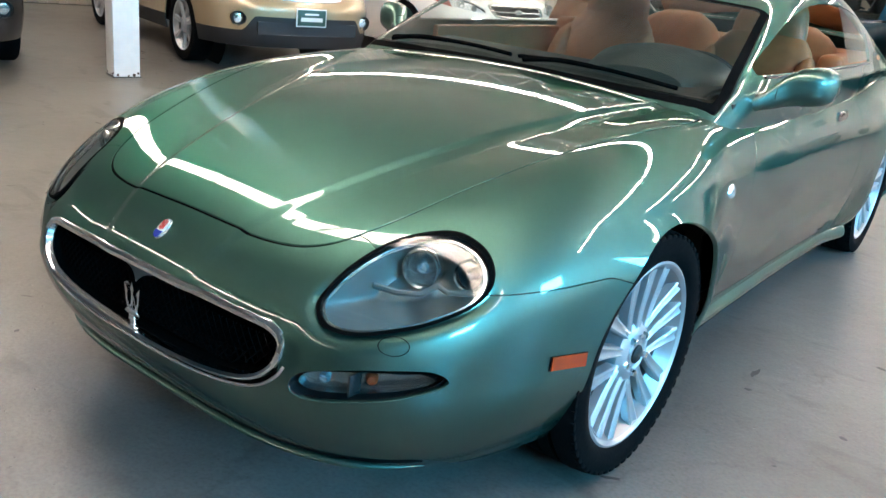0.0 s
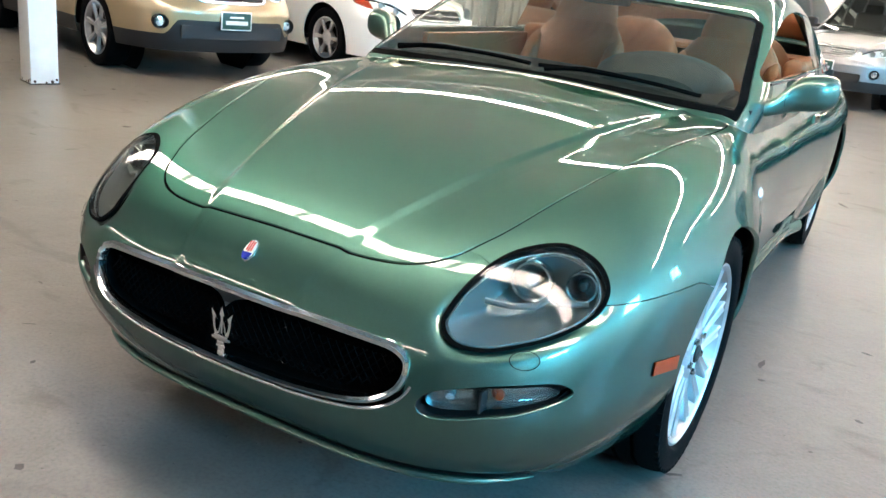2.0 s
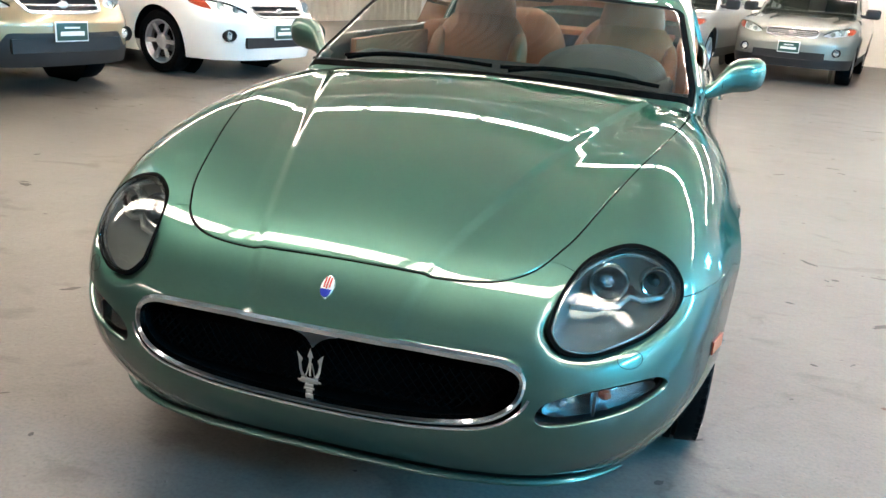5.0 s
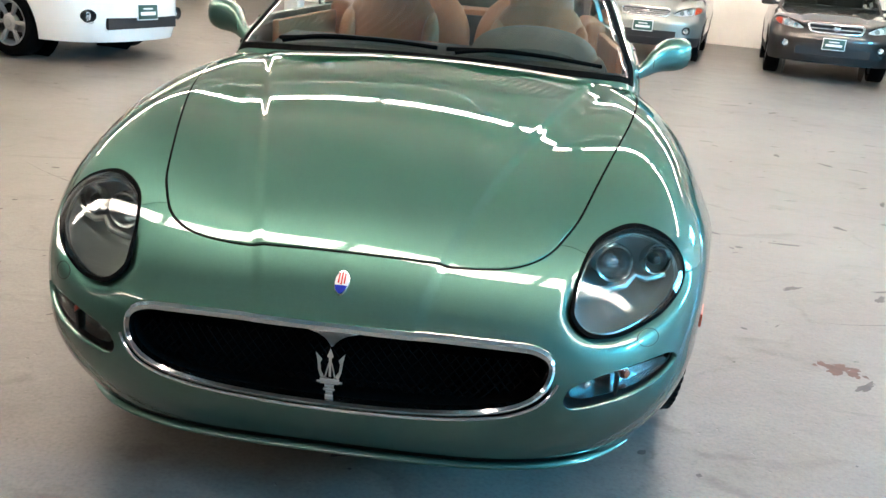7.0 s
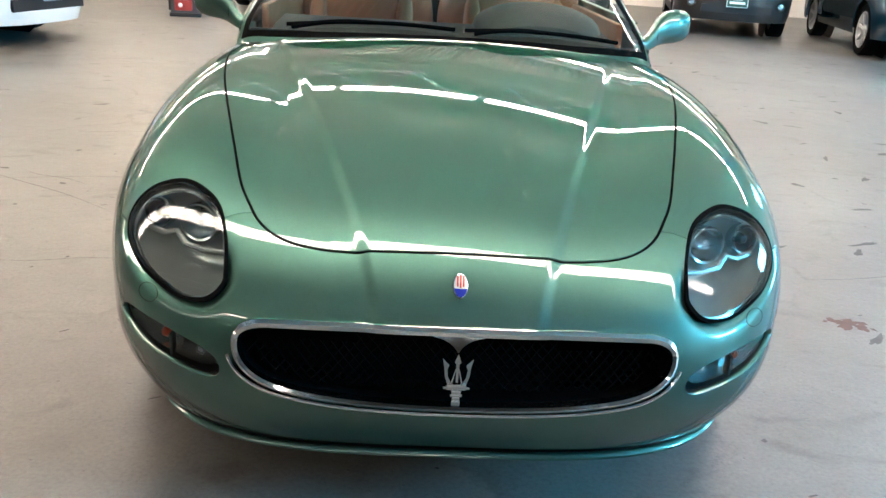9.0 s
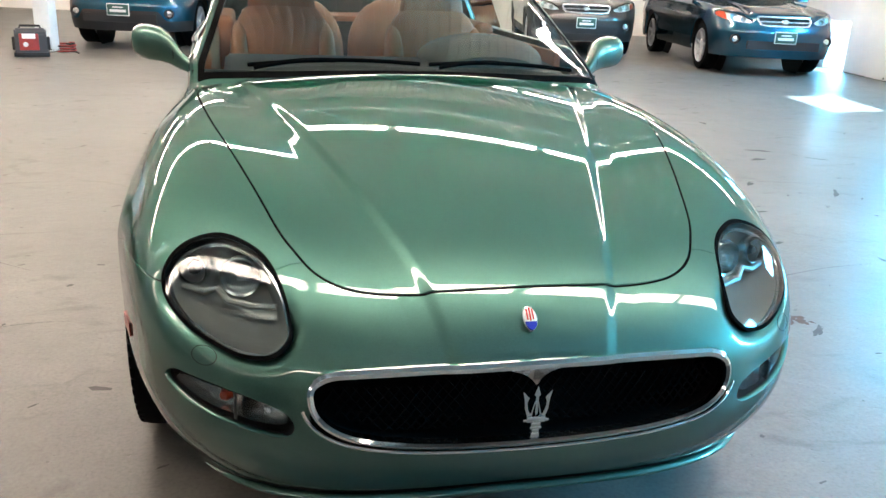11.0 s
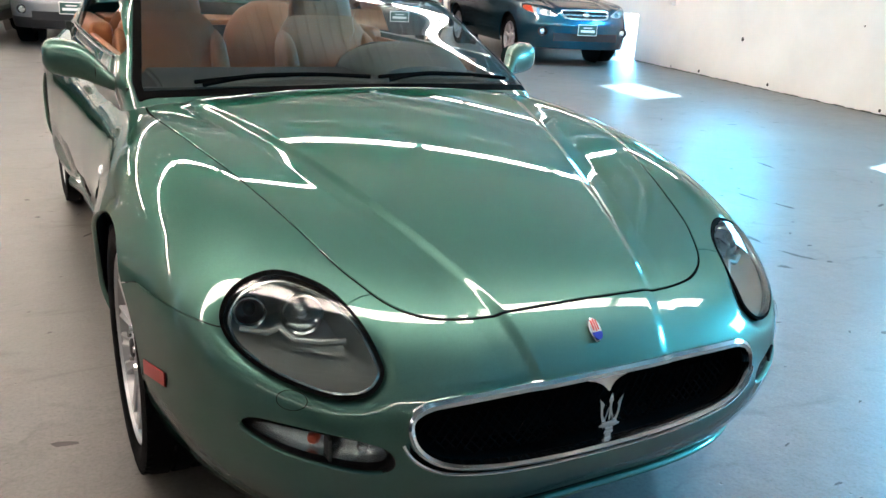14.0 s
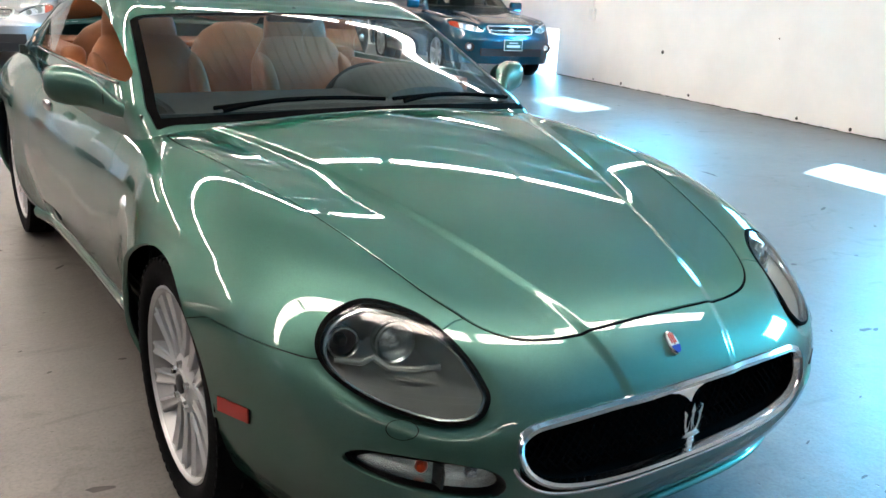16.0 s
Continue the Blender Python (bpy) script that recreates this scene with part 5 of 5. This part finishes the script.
def coupe_fittings(car):
    for s in (1, -1):
        # door mirror: a rounded shell, blunt at its outer end, on an arm that widens towards the door
        bm = bmesh.new()
        rings = []
        for u, yc, zc, hy, hz in ((.00, .745, .862, .040, .024), (.035, .758, .871, .040, .024), (.065, .782, .888, .044, .030), (.088, .808, .906, .050, .042), (.110, .834, .924, .056, .052), (.140, .854, .937, .064, .058),
                                  (.180, .867, .943, .068, .060), (.210, .875, .946, .062, .055), (.228, .881, .946, .048, .044), (.238, .885, .946, .024, .022)):
            ring = []
            for a in np.linspace(0, 2 * math.pi, 29)[:-1]:
                ca, sa = math.cos(a), math.sin(a)
                yy = math.copysign(abs(ca) ** .75, ca) * hy
                zz = math.copysign(abs(sa) ** .85, sa) * hz
                ring.append(bm.verts.new((.672 + u, yc + min(yy, hy * .62), zc + zz)))
            rings.append(ring)
        for p0, p1 in zip(rings, rings[1:]):
            for k in range(28):
                bm.faces.new((p0[k], p0[(k + 1) % 28], p1[(k + 1) % 28], p1[k]))
        bm.faces.new(rings[0]), bm.faces.new(rings[-1][::-1])
        bmesh.ops.scale(bm, vec=(s, 1, 1), verts=bm.verts)
        bmesh.ops.recalc_face_normals(bm, faces=bm.faces[:])
        m = part("door_mirror", bm, M_PAINT, car, "green door mirror")
        part("mirror_seam", tube([(s * (.672 + .095), .817 + .0525 * math.cos(a) * (1 if math.cos(a) < 0 else .62), .912 + .0455 * math.sin(a)) for a in np.linspace(0, 2 * math.pi, 25)[:-1]], .0018, True, 5), M_GAP, m, "thin dark seam")
        part("mirror_glass", spun([(0, .004), (.95, .003), (1, 0)], pose(s * .84, .908, .944, 90) @ Matrix.Diagonal((.056, .044, -1, 1)), 32), M_CHROME, m, "mirror glass")
        # wiper: arm from the scuttle, blade along the glass
        x0, x1 = (.05, .56) if s > 0 else (-.52, .02)
        blade = [on_cabin(x, .450 + .10 * x * x + .34 * x ** 4 + .018 * math.sin((x - x0) / (x1 - x0) * 3.1), .014)[0] for x in np.linspace(x0, x1, 16)]
        w = part("wiper", tube(blade, .007, sides=6), M_MATTBLACK, car, "black wiper resting on the glass")
        arm = [on_cabin(x, .432 + .10 * x * x + .34 * x ** 4 + .03 * k, .018 + .010 * math.sin(3.14 * k))[0] for k, x in zip(np.linspace(0, 1, 8), np.linspace(x0 + .02 if s < 0 else x0 + .03, (x0 + x1) / 2, 8))]
        part("wiper_arm", tube(arm, .008, sides=6), M_MATTBLACK, w)
        # bright strip under the side window
        belt = []
        for y in np.linspace(.84, 2.30, 24):
            p = meet(cabin_f, np.array([[0, y, .948]]), np.array([[1.0, 0, 0]]), 0, 1.2)[0]
            belt.append((s * (p[0] + .004), p[1], p[2]))
        part("window_strip", tube(belt, .004, sides=6), M_BLACK, car, "black strip below the side window")
        # sill and its dark shadow line
        sill = [(s * (on_side(y, .24, 1)[0][0] - .034), y, .195) for y in np.linspace(.42, 2.26, 20)]
        part("sill", tube(sill, .034, sides=12, squash=1.3), M_PAINT, car)
        for y in (ARCH_F, ARCH_R):
            liner = spun([(.347, 0), (.347, .22)], pose(.54 if s > 0 else -.76, y, ARCH_Z, 0, 90, 0), 40)
            bmesh.ops.delete(liner, geom=[v for v in liner.verts if v.co.z < .17], context="VERTS")
            part("wheel_liner", liner, M_GAP, car, "black wheel arch liner")
            part("arch_back", spun([(0, 0), (.347, 0)], pose(s * .535, y, ARCH_Z, 0, 90, 0), 40), M_GAP, car, "black inner arch")
    part("underbody", block((1.30, 3.6, .03), (0, 1.35, .20), .01), M_GAP, car, "black underbody")
    part("radiator_panel", block((1.0, .02, .24), (0, -.70, .40)), M_GAP, car, "black panel behind the grille")


coupe_inside(coupe)
coupe_fittings(coupe)

# ---- the other parked cars ----
def wagon_forms(style):
    low = style == "saloon"
    tall = style == "high"
    lift = -.05 if low else 0.0
    spine = [(-1.1, .62 + lift), (-.85, .80 + lift), (-.5, .90 + lift), (0, .965 + lift), (.5, 1.0 + lift), (1.2, 1.02 + lift), (3.0, 1.05 + lift), (3.8, 1.0 + lift)]
    h = 1.42 if low else 1.60 if tall else 1.52
    roof = ([(.2, .85), (.5, .98), (.9, 1.17), (1.3, 1.34), (1.8, 1.41), (2.3, 1.40), (2.8, 1.25), (3.3, 1.02)] if low else
            [(.2, .85), (.5, 1.0), (.85, 1.22), (1.2, h - .1), (1.6, h - .01), (2.4, h), (3.2, h - .04), (3.5, h - .22), (3.75, 1.02)])

    def low_f(p):
        x, y, z = np.abs(p[..., 0]), p[..., 1], p[..., 2]
        front, rear = np.maximum(-.1 - y, 0) / .86, np.maximum(y - 3.0, 0) / .78
        q = ((x / .875) ** 2.9 + front ** 2.9 + rear ** 2.9) ** (1 / 2.9)
        tuck = .55 * np.maximum(.50 - z, 0) ** 2 + .22 * np.maximum(z - .62, 0) ** 2
        nose = .10 * sstep(.58, .82, z) * sstep(-.3, -.9, y)
        bulge = -.018 * np.exp(-((z - .70) / .10) ** 2)
        top = spline(spine, y) - .06 * x * x - .02 * np.exp(-((x - .45) / .06) ** 2) * sstep(.5, 0, y)
        return smax((q - 1) * .87 + tuck + nose + bulge * sstep(-.5, 0, y), z - top, .10)

    def cab_f(p):
        x, y, z = np.abs(p[..., 0]), p[..., 1], p[..., 2]
        back = y - .22 * x * x * sstep(1.6, .6, y)
        w = .78 - (.26 if tall else .33) * (z - 1.0) - .05 * sstep(2.6, 3.7, y)
        return smax(x - w, (z - spline(roof, back) + .05 * x * x) * .85, .08)

    return low_f, cab_f, roof, h, lift


def wagon(paint, label, style, m, rim_spokes=7, dark_foot=False, group="parked cars"):
    low_f, cab_f, roof, h, lift = wagon_forms(style)
    car = thing("saloon_car" if style == "saloon" else "estate_car", label, "car", m, group)
    z0 = .26 if style != "saloon" else .20
    v, t = body_skin(.36, low_f, -.3, 3.78, .55)
    v, t = clip(v, t, z0 - v[:, 2])
    v, t = clip(v, t, np.where(v[:, 2] > .9, .004 - cab_f(v), -1))
    R = .34 if style != "saloon" else .325
    for yc in (0, 2.67):
        v, t = clip(v, t, np.where(v[:, 0] > .5, R + .05 - np.hypot(v[:, 1] - yc, v[:, 2] - R), -1))
    zl = lift
    lamp = rounded([(.42, .735 + zl), (.50, .80 + zl), (.62, .842 + zl), (.74, .862 + zl), (.815, .855 + zl), (.835, .81 + zl), (.79, .765 + zl), (.66, .735 + zl), (.52, .715 + zl)], 5)
    grille = rounded([(0, .80 + zl), (.25, .80 + zl), (.36, .79 + zl), (.345, .72 + zl), (.28, .69 + zl), (0, .685 + zl), (-.28, .69 + zl), (-.345, .72 + zl), (-.36, .79 + zl), (-.25, .80 + zl)], 4)
    fog = np.array([(.64 + .062 * math.cos(a), .50 + zl + .062 * math.sin(a)) for a in np.linspace(0, 2 * math.pi, 20)[:-1]])
    f_l = lambda p: np.where(p[:, 1] < -.25, outline_gap(lamp, p[:, [0, 2]]), 1)
    f_g = lambda p: np.where(p[:, 1] < -.3, outline_gap(grille, p[:, [0, 2]]), 1)
    f_f = lambda p: np.where(p[:, 1] < -.3, outline_gap(fog, p[:, [0, 2]]), 1)
    mouth = lambda p: np.where(p[:, 1] < -.4, np.maximum(np.abs(p[:, 0]) - .50, np.abs(p[:, 2] - .43 - zl) - .055), 1)
    lv, lt = clip(v, t, f_l(v) + .004)
    for f in (f_l, f_g, f_f, mouth):
        v, t = clip(v, t, -f(v))
    foot = lambda p: p[:, 2] - (.40 + .13 * dark_foot * sstep(-.55, -.75, p[:, 1]) * sstep(.62, .5, p[:, 0]))
    fv, ft = clip(v, t, foot(v) + .001)
    v, t = clip(v, t, -foot(v))
    hood = lambda p: np.where(p[:, 2] > .72, np.maximum.reduce([np.abs(p[:, 0]) - .70 - .06 * p[:, 1], p[:, 1] - .52, -.83 + .12 * p[:, 0] ** 2 - p[:, 1]]), 1)
    hv, ht = clip(v, t, hood(v) + .004)
    v, t = clip(v, t, .003 - hood(v))
    skin("body", *both_sides(v, t), low_f, paint, car, .015)
    skin("bonnet", *both_sides(hv, ht), low_f, paint, car, .015)
    skin("lower_cladding", *both_sides(fv, ft), low_f, M_BLACK if dark_foot or style == "high" else paint, car, .01)
    inner = block((1.52, 3.9, .5), (0, 1.4, .55), .05)
    part("inner_shell", inner, M_GAP, car, "dark inner shell")
    for s in (1, -1):
        k = np.array((s, 1, 1))
        n = slope(low_f, lv)
        unit = skin("headlight", (lv - n * .03) * k, lt, low_f, M_LAMPBRIGHT, car, 0, "clear headlight with bright reflector")
        av, at_ = clip(lv, lt, .735 - lv[:, 0])
        skin("indicator", (av - slope(low_f, av) * .015) * k, at_, low_f, M_AMBER, unit, 0, "amber indicator lamp")
        skin("lens", lv * k, lt, low_f, M_LENS, unit, 0).visible_shadow = False
        for bx, br in ((.655, .050), (.545, .036)):
            by = meet(low_f, np.array([[bx, -.3, .785 + zl - (.655 - bx) * .3]]), np.array([[0, -1.0, 0]]), 0, 1.2)[0]
            part("lamp_bowl", spun([(br, .010), (br * .9, .012), (br * .8, -.004), (br * .35, -.012), (0, -.010)], pose(s * by[0], by[1] + .018, by[2], 90 - 20), 20), M_HOUSING, unit, "round lamp bowl")
        y = meet(low_f, np.array([[.64, -.3, .50 + zl]]), np.array([[0, -1.0, 0]]), 0, 1.2)[0][1]
        fl = part("fog_lamp", spun([(.066, .02), (.062, -.03), (0, -.035)], pose(s * .64, y, .50 + zl, 90), 20), M_BLACK, car, "round fog lamp in a black ring")
        part("fog_lens", spun([(0, .012), (.04, .006), (.048, -.01), (0, -.012)], pose(s * .64, y + .012, .50 + zl, 90), 20), M_BULB, fl)
        mir = part("door_mirror", soft_block((.22, .11, .15), (s * .93, .83, 1.06 + lift), (0, 0, s * 8), .05), M_BLACK if style == "high" else paint, car, "door mirror")
        part("mirror_arm", block((.12, .06, .05), (s * .80, .80, 1.02 + lift), .015), M_BLACK, mir)
        if style != "saloon":
            rail = [on_form(cab_f, s * .50, yy, .035)[0] for yy in np.linspace(1.35, 3.3, 12)]
            part("roof_rail", tube(rail, .018, sides=8), M_BLACK if style != "high" else M_ALLOY, car, "roof rail")
        for yc in (0, 2.67):
            wheel(car, (s * .745, yc, R), s, R - .105, R, .215, rim_spokes, spoke_w=.055, brake=True, detail=0)
            part("arch_back", spun([(0, 0), (R + .06, 0)], pose(s * .56, yc, R, 0, 90, 0), 24), M_GAP, car, "black inner arch")
    gy = lambda z: meet(low_f, np.array([[0, -.3, z]]), np.array([[0, -1.0, 0]]), 0, 1.2)[0][1]
    gp = np.array([meet(low_f, np.array([[x, -.3, z]]), np.array([[0, -1.0, 0]]), 0, 1.2)[0] for x, z in grille])
    bm = bmesh.new()
    bm.faces.new([bm.verts.new(p + np.array((0, .03, 0))) for p in gp])
    g = part("grille", bm, M_BLACK, car, "black grille with chrome frame")
    part("grille_frame", tube(gp, .016, True, 8), M_BRIGHTWORK, g, "chrome grille frame")
    for dz in ((.05,) if style != "high" else (.025, .05, .075)):
        pts = [p for p in (meet(low_f, np.array([[x, -.3, .69 + zl + dz]]), np.array([[0, -1.0, 0]]), 0, 1.2)[0] for x in np.linspace(-.335, .335, 12))]
        part("grille_bar", tube(pts, .010, sides=6), M_BRIGHTWORK, g, "chrome grille bar")
    part("emblem", spun([(0, .012), (.03, .01), (.036, 0)], pose(0, gy(.745 + zl) - .006, .745 + zl, 90) @ Matrix.Diagonal((1.5, .9, 1, 1)), 20), M_BRIGHTWORK, g, "plain oval emblem")
    part("lower_intake", block((1.0, .02, .11), (0, gy(.43 + zl) + .04, .43 + zl)), M_BLACK, car, "black lower air intake")
    yp = gy(.53 + zl) - .012
    pl = part("plate", block((.305, .012, .16), (0, yp, .54 + zl), .006), M_TRAY, car, "dark green plate with a pale frame")
    part("plate_field", block((.285, .006, .140), (0, yp - .006, .54 + zl), .002), M_PLATE, pl)
    part("plate_bar", block((.22, .004, .035), (0, yp - .0095, .525 + zl)), M_TRAY, pl)
    part("plate_mark", block((.14, .004, .015), (0, yp - .0095, .572 + zl)), M_TRAY, pl)
    # cabin: roof shell, screens and panes
    cv, ct = cabin_skin(.4, cab_f, .3, 3.74, .95)
    cv, ct = clip(cv, ct, np.where(cv[:, 2] < 1.1, -.012 - low_f(cv), -1))
    def bits(p):
        x, y, z = np.abs(p[:, 0]), p[:, 1], p[:, 2]
        back = y - .22 * x * x * sstep(1.6, .6, y)
        w = .78 - (.26 if style == "high" else .33) * (z - 1.0) - .05 * sstep(2.6, 3.7, y)
        return x, y, z, back, w
    def screen(p):
        x, y, z, back, w = bits(p)
        return np.maximum(back - 1.28, x - w + .06)
    def panes(p, a, b):
        x, y, z, back, w = bits(p)
        return np.maximum.reduce([1.05 + lift - z, z - spline(roof, y) + .10, a - y, y - b, w - .03 - x])
    spans = ((.85, 1.62), (1.70, 2.42), (2.52, 3.05 if style == "saloon" else 3.42))
    wv, wt = clip(cv, ct, screen(cv) + .004)
    skin("windscreen", *both_sides(wv, wt), cab_f, M_CARGLASS, car, 0, "green-tinted windscreen")
    for a, b in spans:
        pv, pt = clip(cv, ct, panes(cv, a, b) + .003)
        for s in (1, -1):
            skin("side_window", pv * (s, 1, 1), pt, cab_f, M_CARGLASS, car, 0, "tinted side window")
        cv, ct = clip(cv, ct, -panes(cv, a, b))
    cv, ct = clip(cv, ct, -screen(cv))
    skin("roof", *both_sides(cv, ct), cab_f, paint, car, .015)
    for s in (1, -1):
        st = part("seat", soft_block((.46, .14, .62), (s * .36, 1.75, .98 + lift), (-14, 0, 0), .06), M_DASH, car, "dark cloth seat")
        part("head_rest", soft_block((.26, .09, .17), (s * .36, 1.86, 1.33 + lift), (-10, 0, 0), .04), M_DASH, st)
    part("dash", block((1.36, .5, .12), (0, .95, .98 + lift), .04), M_DASH, car, "dark dashboard")
    return car


def on_form(f, x, y, lift=0.0):
    p = meet(f, np.array([[x, y, .95]]), np.array([[0, 0, 1.0]]), 0.0, 1.2)
    n = slope(f, p)
    return p[0] + n[0] * lift, n[0]


M_LAMPBRIGHT = surface("bright_lamp_reflector", (.80, .82, .83), .30, metal=.55, vary=.12, scale=30)
M_BRIGHTWORK = surface("bright_trim", (.82, .82, .82), .24, metal=.9, vary=.05)
M_CARGLASS = clear("car_glass", (.42, .52, .50), 1.5)
M_PLATE = surface("dark_green_plate", (.02, .07, .055), .35, vary=.05)
M_GOLD = car_paint("beige_metallic_paint", (.36, .265, .15), .45, .35)
M_WHITE = car_paint("white_paint", (.78, .77, .73), 0, .4, .05)
M_BLUE = car_paint("dark_blue_metallic_paint", (.003, .060, .105), .92, .35)
M_SILVER = car_paint("silver_metallic_paint", (.27, .28, .29), .75, .35)
M_GREYGREEN = car_paint("grey_green_metallic_paint", (.23, .24, .21), .5, .35)
M_BROWN = car_paint("dark_brown_metallic_paint", (.02, .016, .014), .3, .35)
M_NIGHT = car_paint("black_metallic_paint", (.012, .012, .014), .3, .35)
wagon(M_GOLD, "beige metallic estate car with dark lower bumper", "estate", pose(-5.18, 3.88, 0, 0, 0, 75), dark_foot=True)
wagon(M_WHITE, "white saloon car parked beside the beige estate", "saloon", pose(-4.48, 6.32, 0, 0, 0, 75), rim_spokes=6)
wagon(M_NIGHT, "black estate car behind the white post", "estate", pose(-5.90, .80, 0, 0, 0, 75))
wagon(M_BLUE, "dark blue estate car in the far row", "estate", pose(-2.0, 11.1, 0, 0, 0, -13), dark_foot=True)
wagon(M_SILVER, "silver high-roofed estate car in the far row", "high", pose(.1, 11.4, 0, 0, 0, -13), rim_spokes=6)
wagon(M_GREYGREEN, "grey-green high-roofed estate car in the far row", "high", pose(2.25, 12.1, 0, 0, 0, -13), rim_spokes=6)
wagon(M_BROWN, "dark brown estate car in the far row", "estate", pose(4.85, 11.3, 0, 0, 0, -13), dark_foot=True)
wagon(M_BLUE, "dark blue estate car beside the white wall", "estate", pose(6.80, 9.05, 0, 0, 0, -11))

# ---- the second post, and the jump starter with its leads at the post's foot ----
post_far = copy_thing(post, Matrix.Translation((-3.08, 9.86, 0)) @ HALL)


def jump_starter(m):
    t = thing("jump_starter", "dark grey jump starter with red panel on the floor", "jump starter", m)
    case = prism([(-.14, .02), (.13, .02), (.15, .06), (.10, .30), (.05, .335), (-.09, .335), (-.14, .28)], -.18, .18, "yz", .02)
    part("case", case, M_CASE, t)
    part("front_panel", block((.22, .012, .20), (-.02, -.146, .18), .006), M_REDPANEL, t, "faded red front panel")
    part("label", block((.15, .006, .06), (-.02, -.154, .25), .003), M_TRAY, t, "pale label on the panel")
    part("gauge", spun([(0, .008), (.024, .008), (.030, 0)], pose(-.06, -.152, .15, 90), 20), M_WHITEENAMEL, t, "small round gauge")
    part("handle", tube([(-.12, 0, .325), (-.11, 0, .365), (.11, 0, .365), (.12, 0, .325)], .014, sides=8), M_BLACK, t, "black carrying handle")
    part("foot_bar", block((.40, .30, .05), (0, 0, .025), .012), M_BLACK, t, "black rubber foot")
    for s in (1, -1):
        part("clamp_holder", block((.035, .12, .16), (s * .197, .02, .15), .01), M_BLACK, t)
    return t


def lead_coil(m):
    t = thing("jump_leads", "coiled red and black jump leads lying on the floor", "jump leads", m)
    rnd = random.Random(4)
    for k, (mat, lab) in enumerate(((M_BLACK, "black lead"), (M_REDPANEL, "red lead"))):
        pts = []
        for i in range(90):
            a = i * .21 + k
            r = .125 + .018 * math.sin(i * .37 + k * 2) - .0004 * i
            pts.append((r * math.cos(a), r * math.sin(a) * .85, .016 + .0011 * i + k * .010))
        part("lead", tube(pts, .010, sides=6), mat, t, lab)
        clamp = merge(block((.03, .13, .025), (0, 0, .0), .008), block((.02, .07, .02), (.012, -.08, .012), .006))
        part("clamp", clamp, mat, t, lab.replace("lead", "spring clamp")).matrix_basis = pose(.02 - .05 * k, .01 + .04 * k, .13, 0, 0, 40 + 70 * k)
    return t


M_CASE = surface("grey_case_plastic", (.045, .047, .052), .5, vary=.15, bump=.2, fine=150)
M_REDPANEL = surface("red_plastic_panel", (.30, .03, .025), .4, vary=.2)
jump_starter(pose(-3.15, 9.28, 0, 0, 0, 12))
lead_coil(pose(-2.78, 9.52, 0))
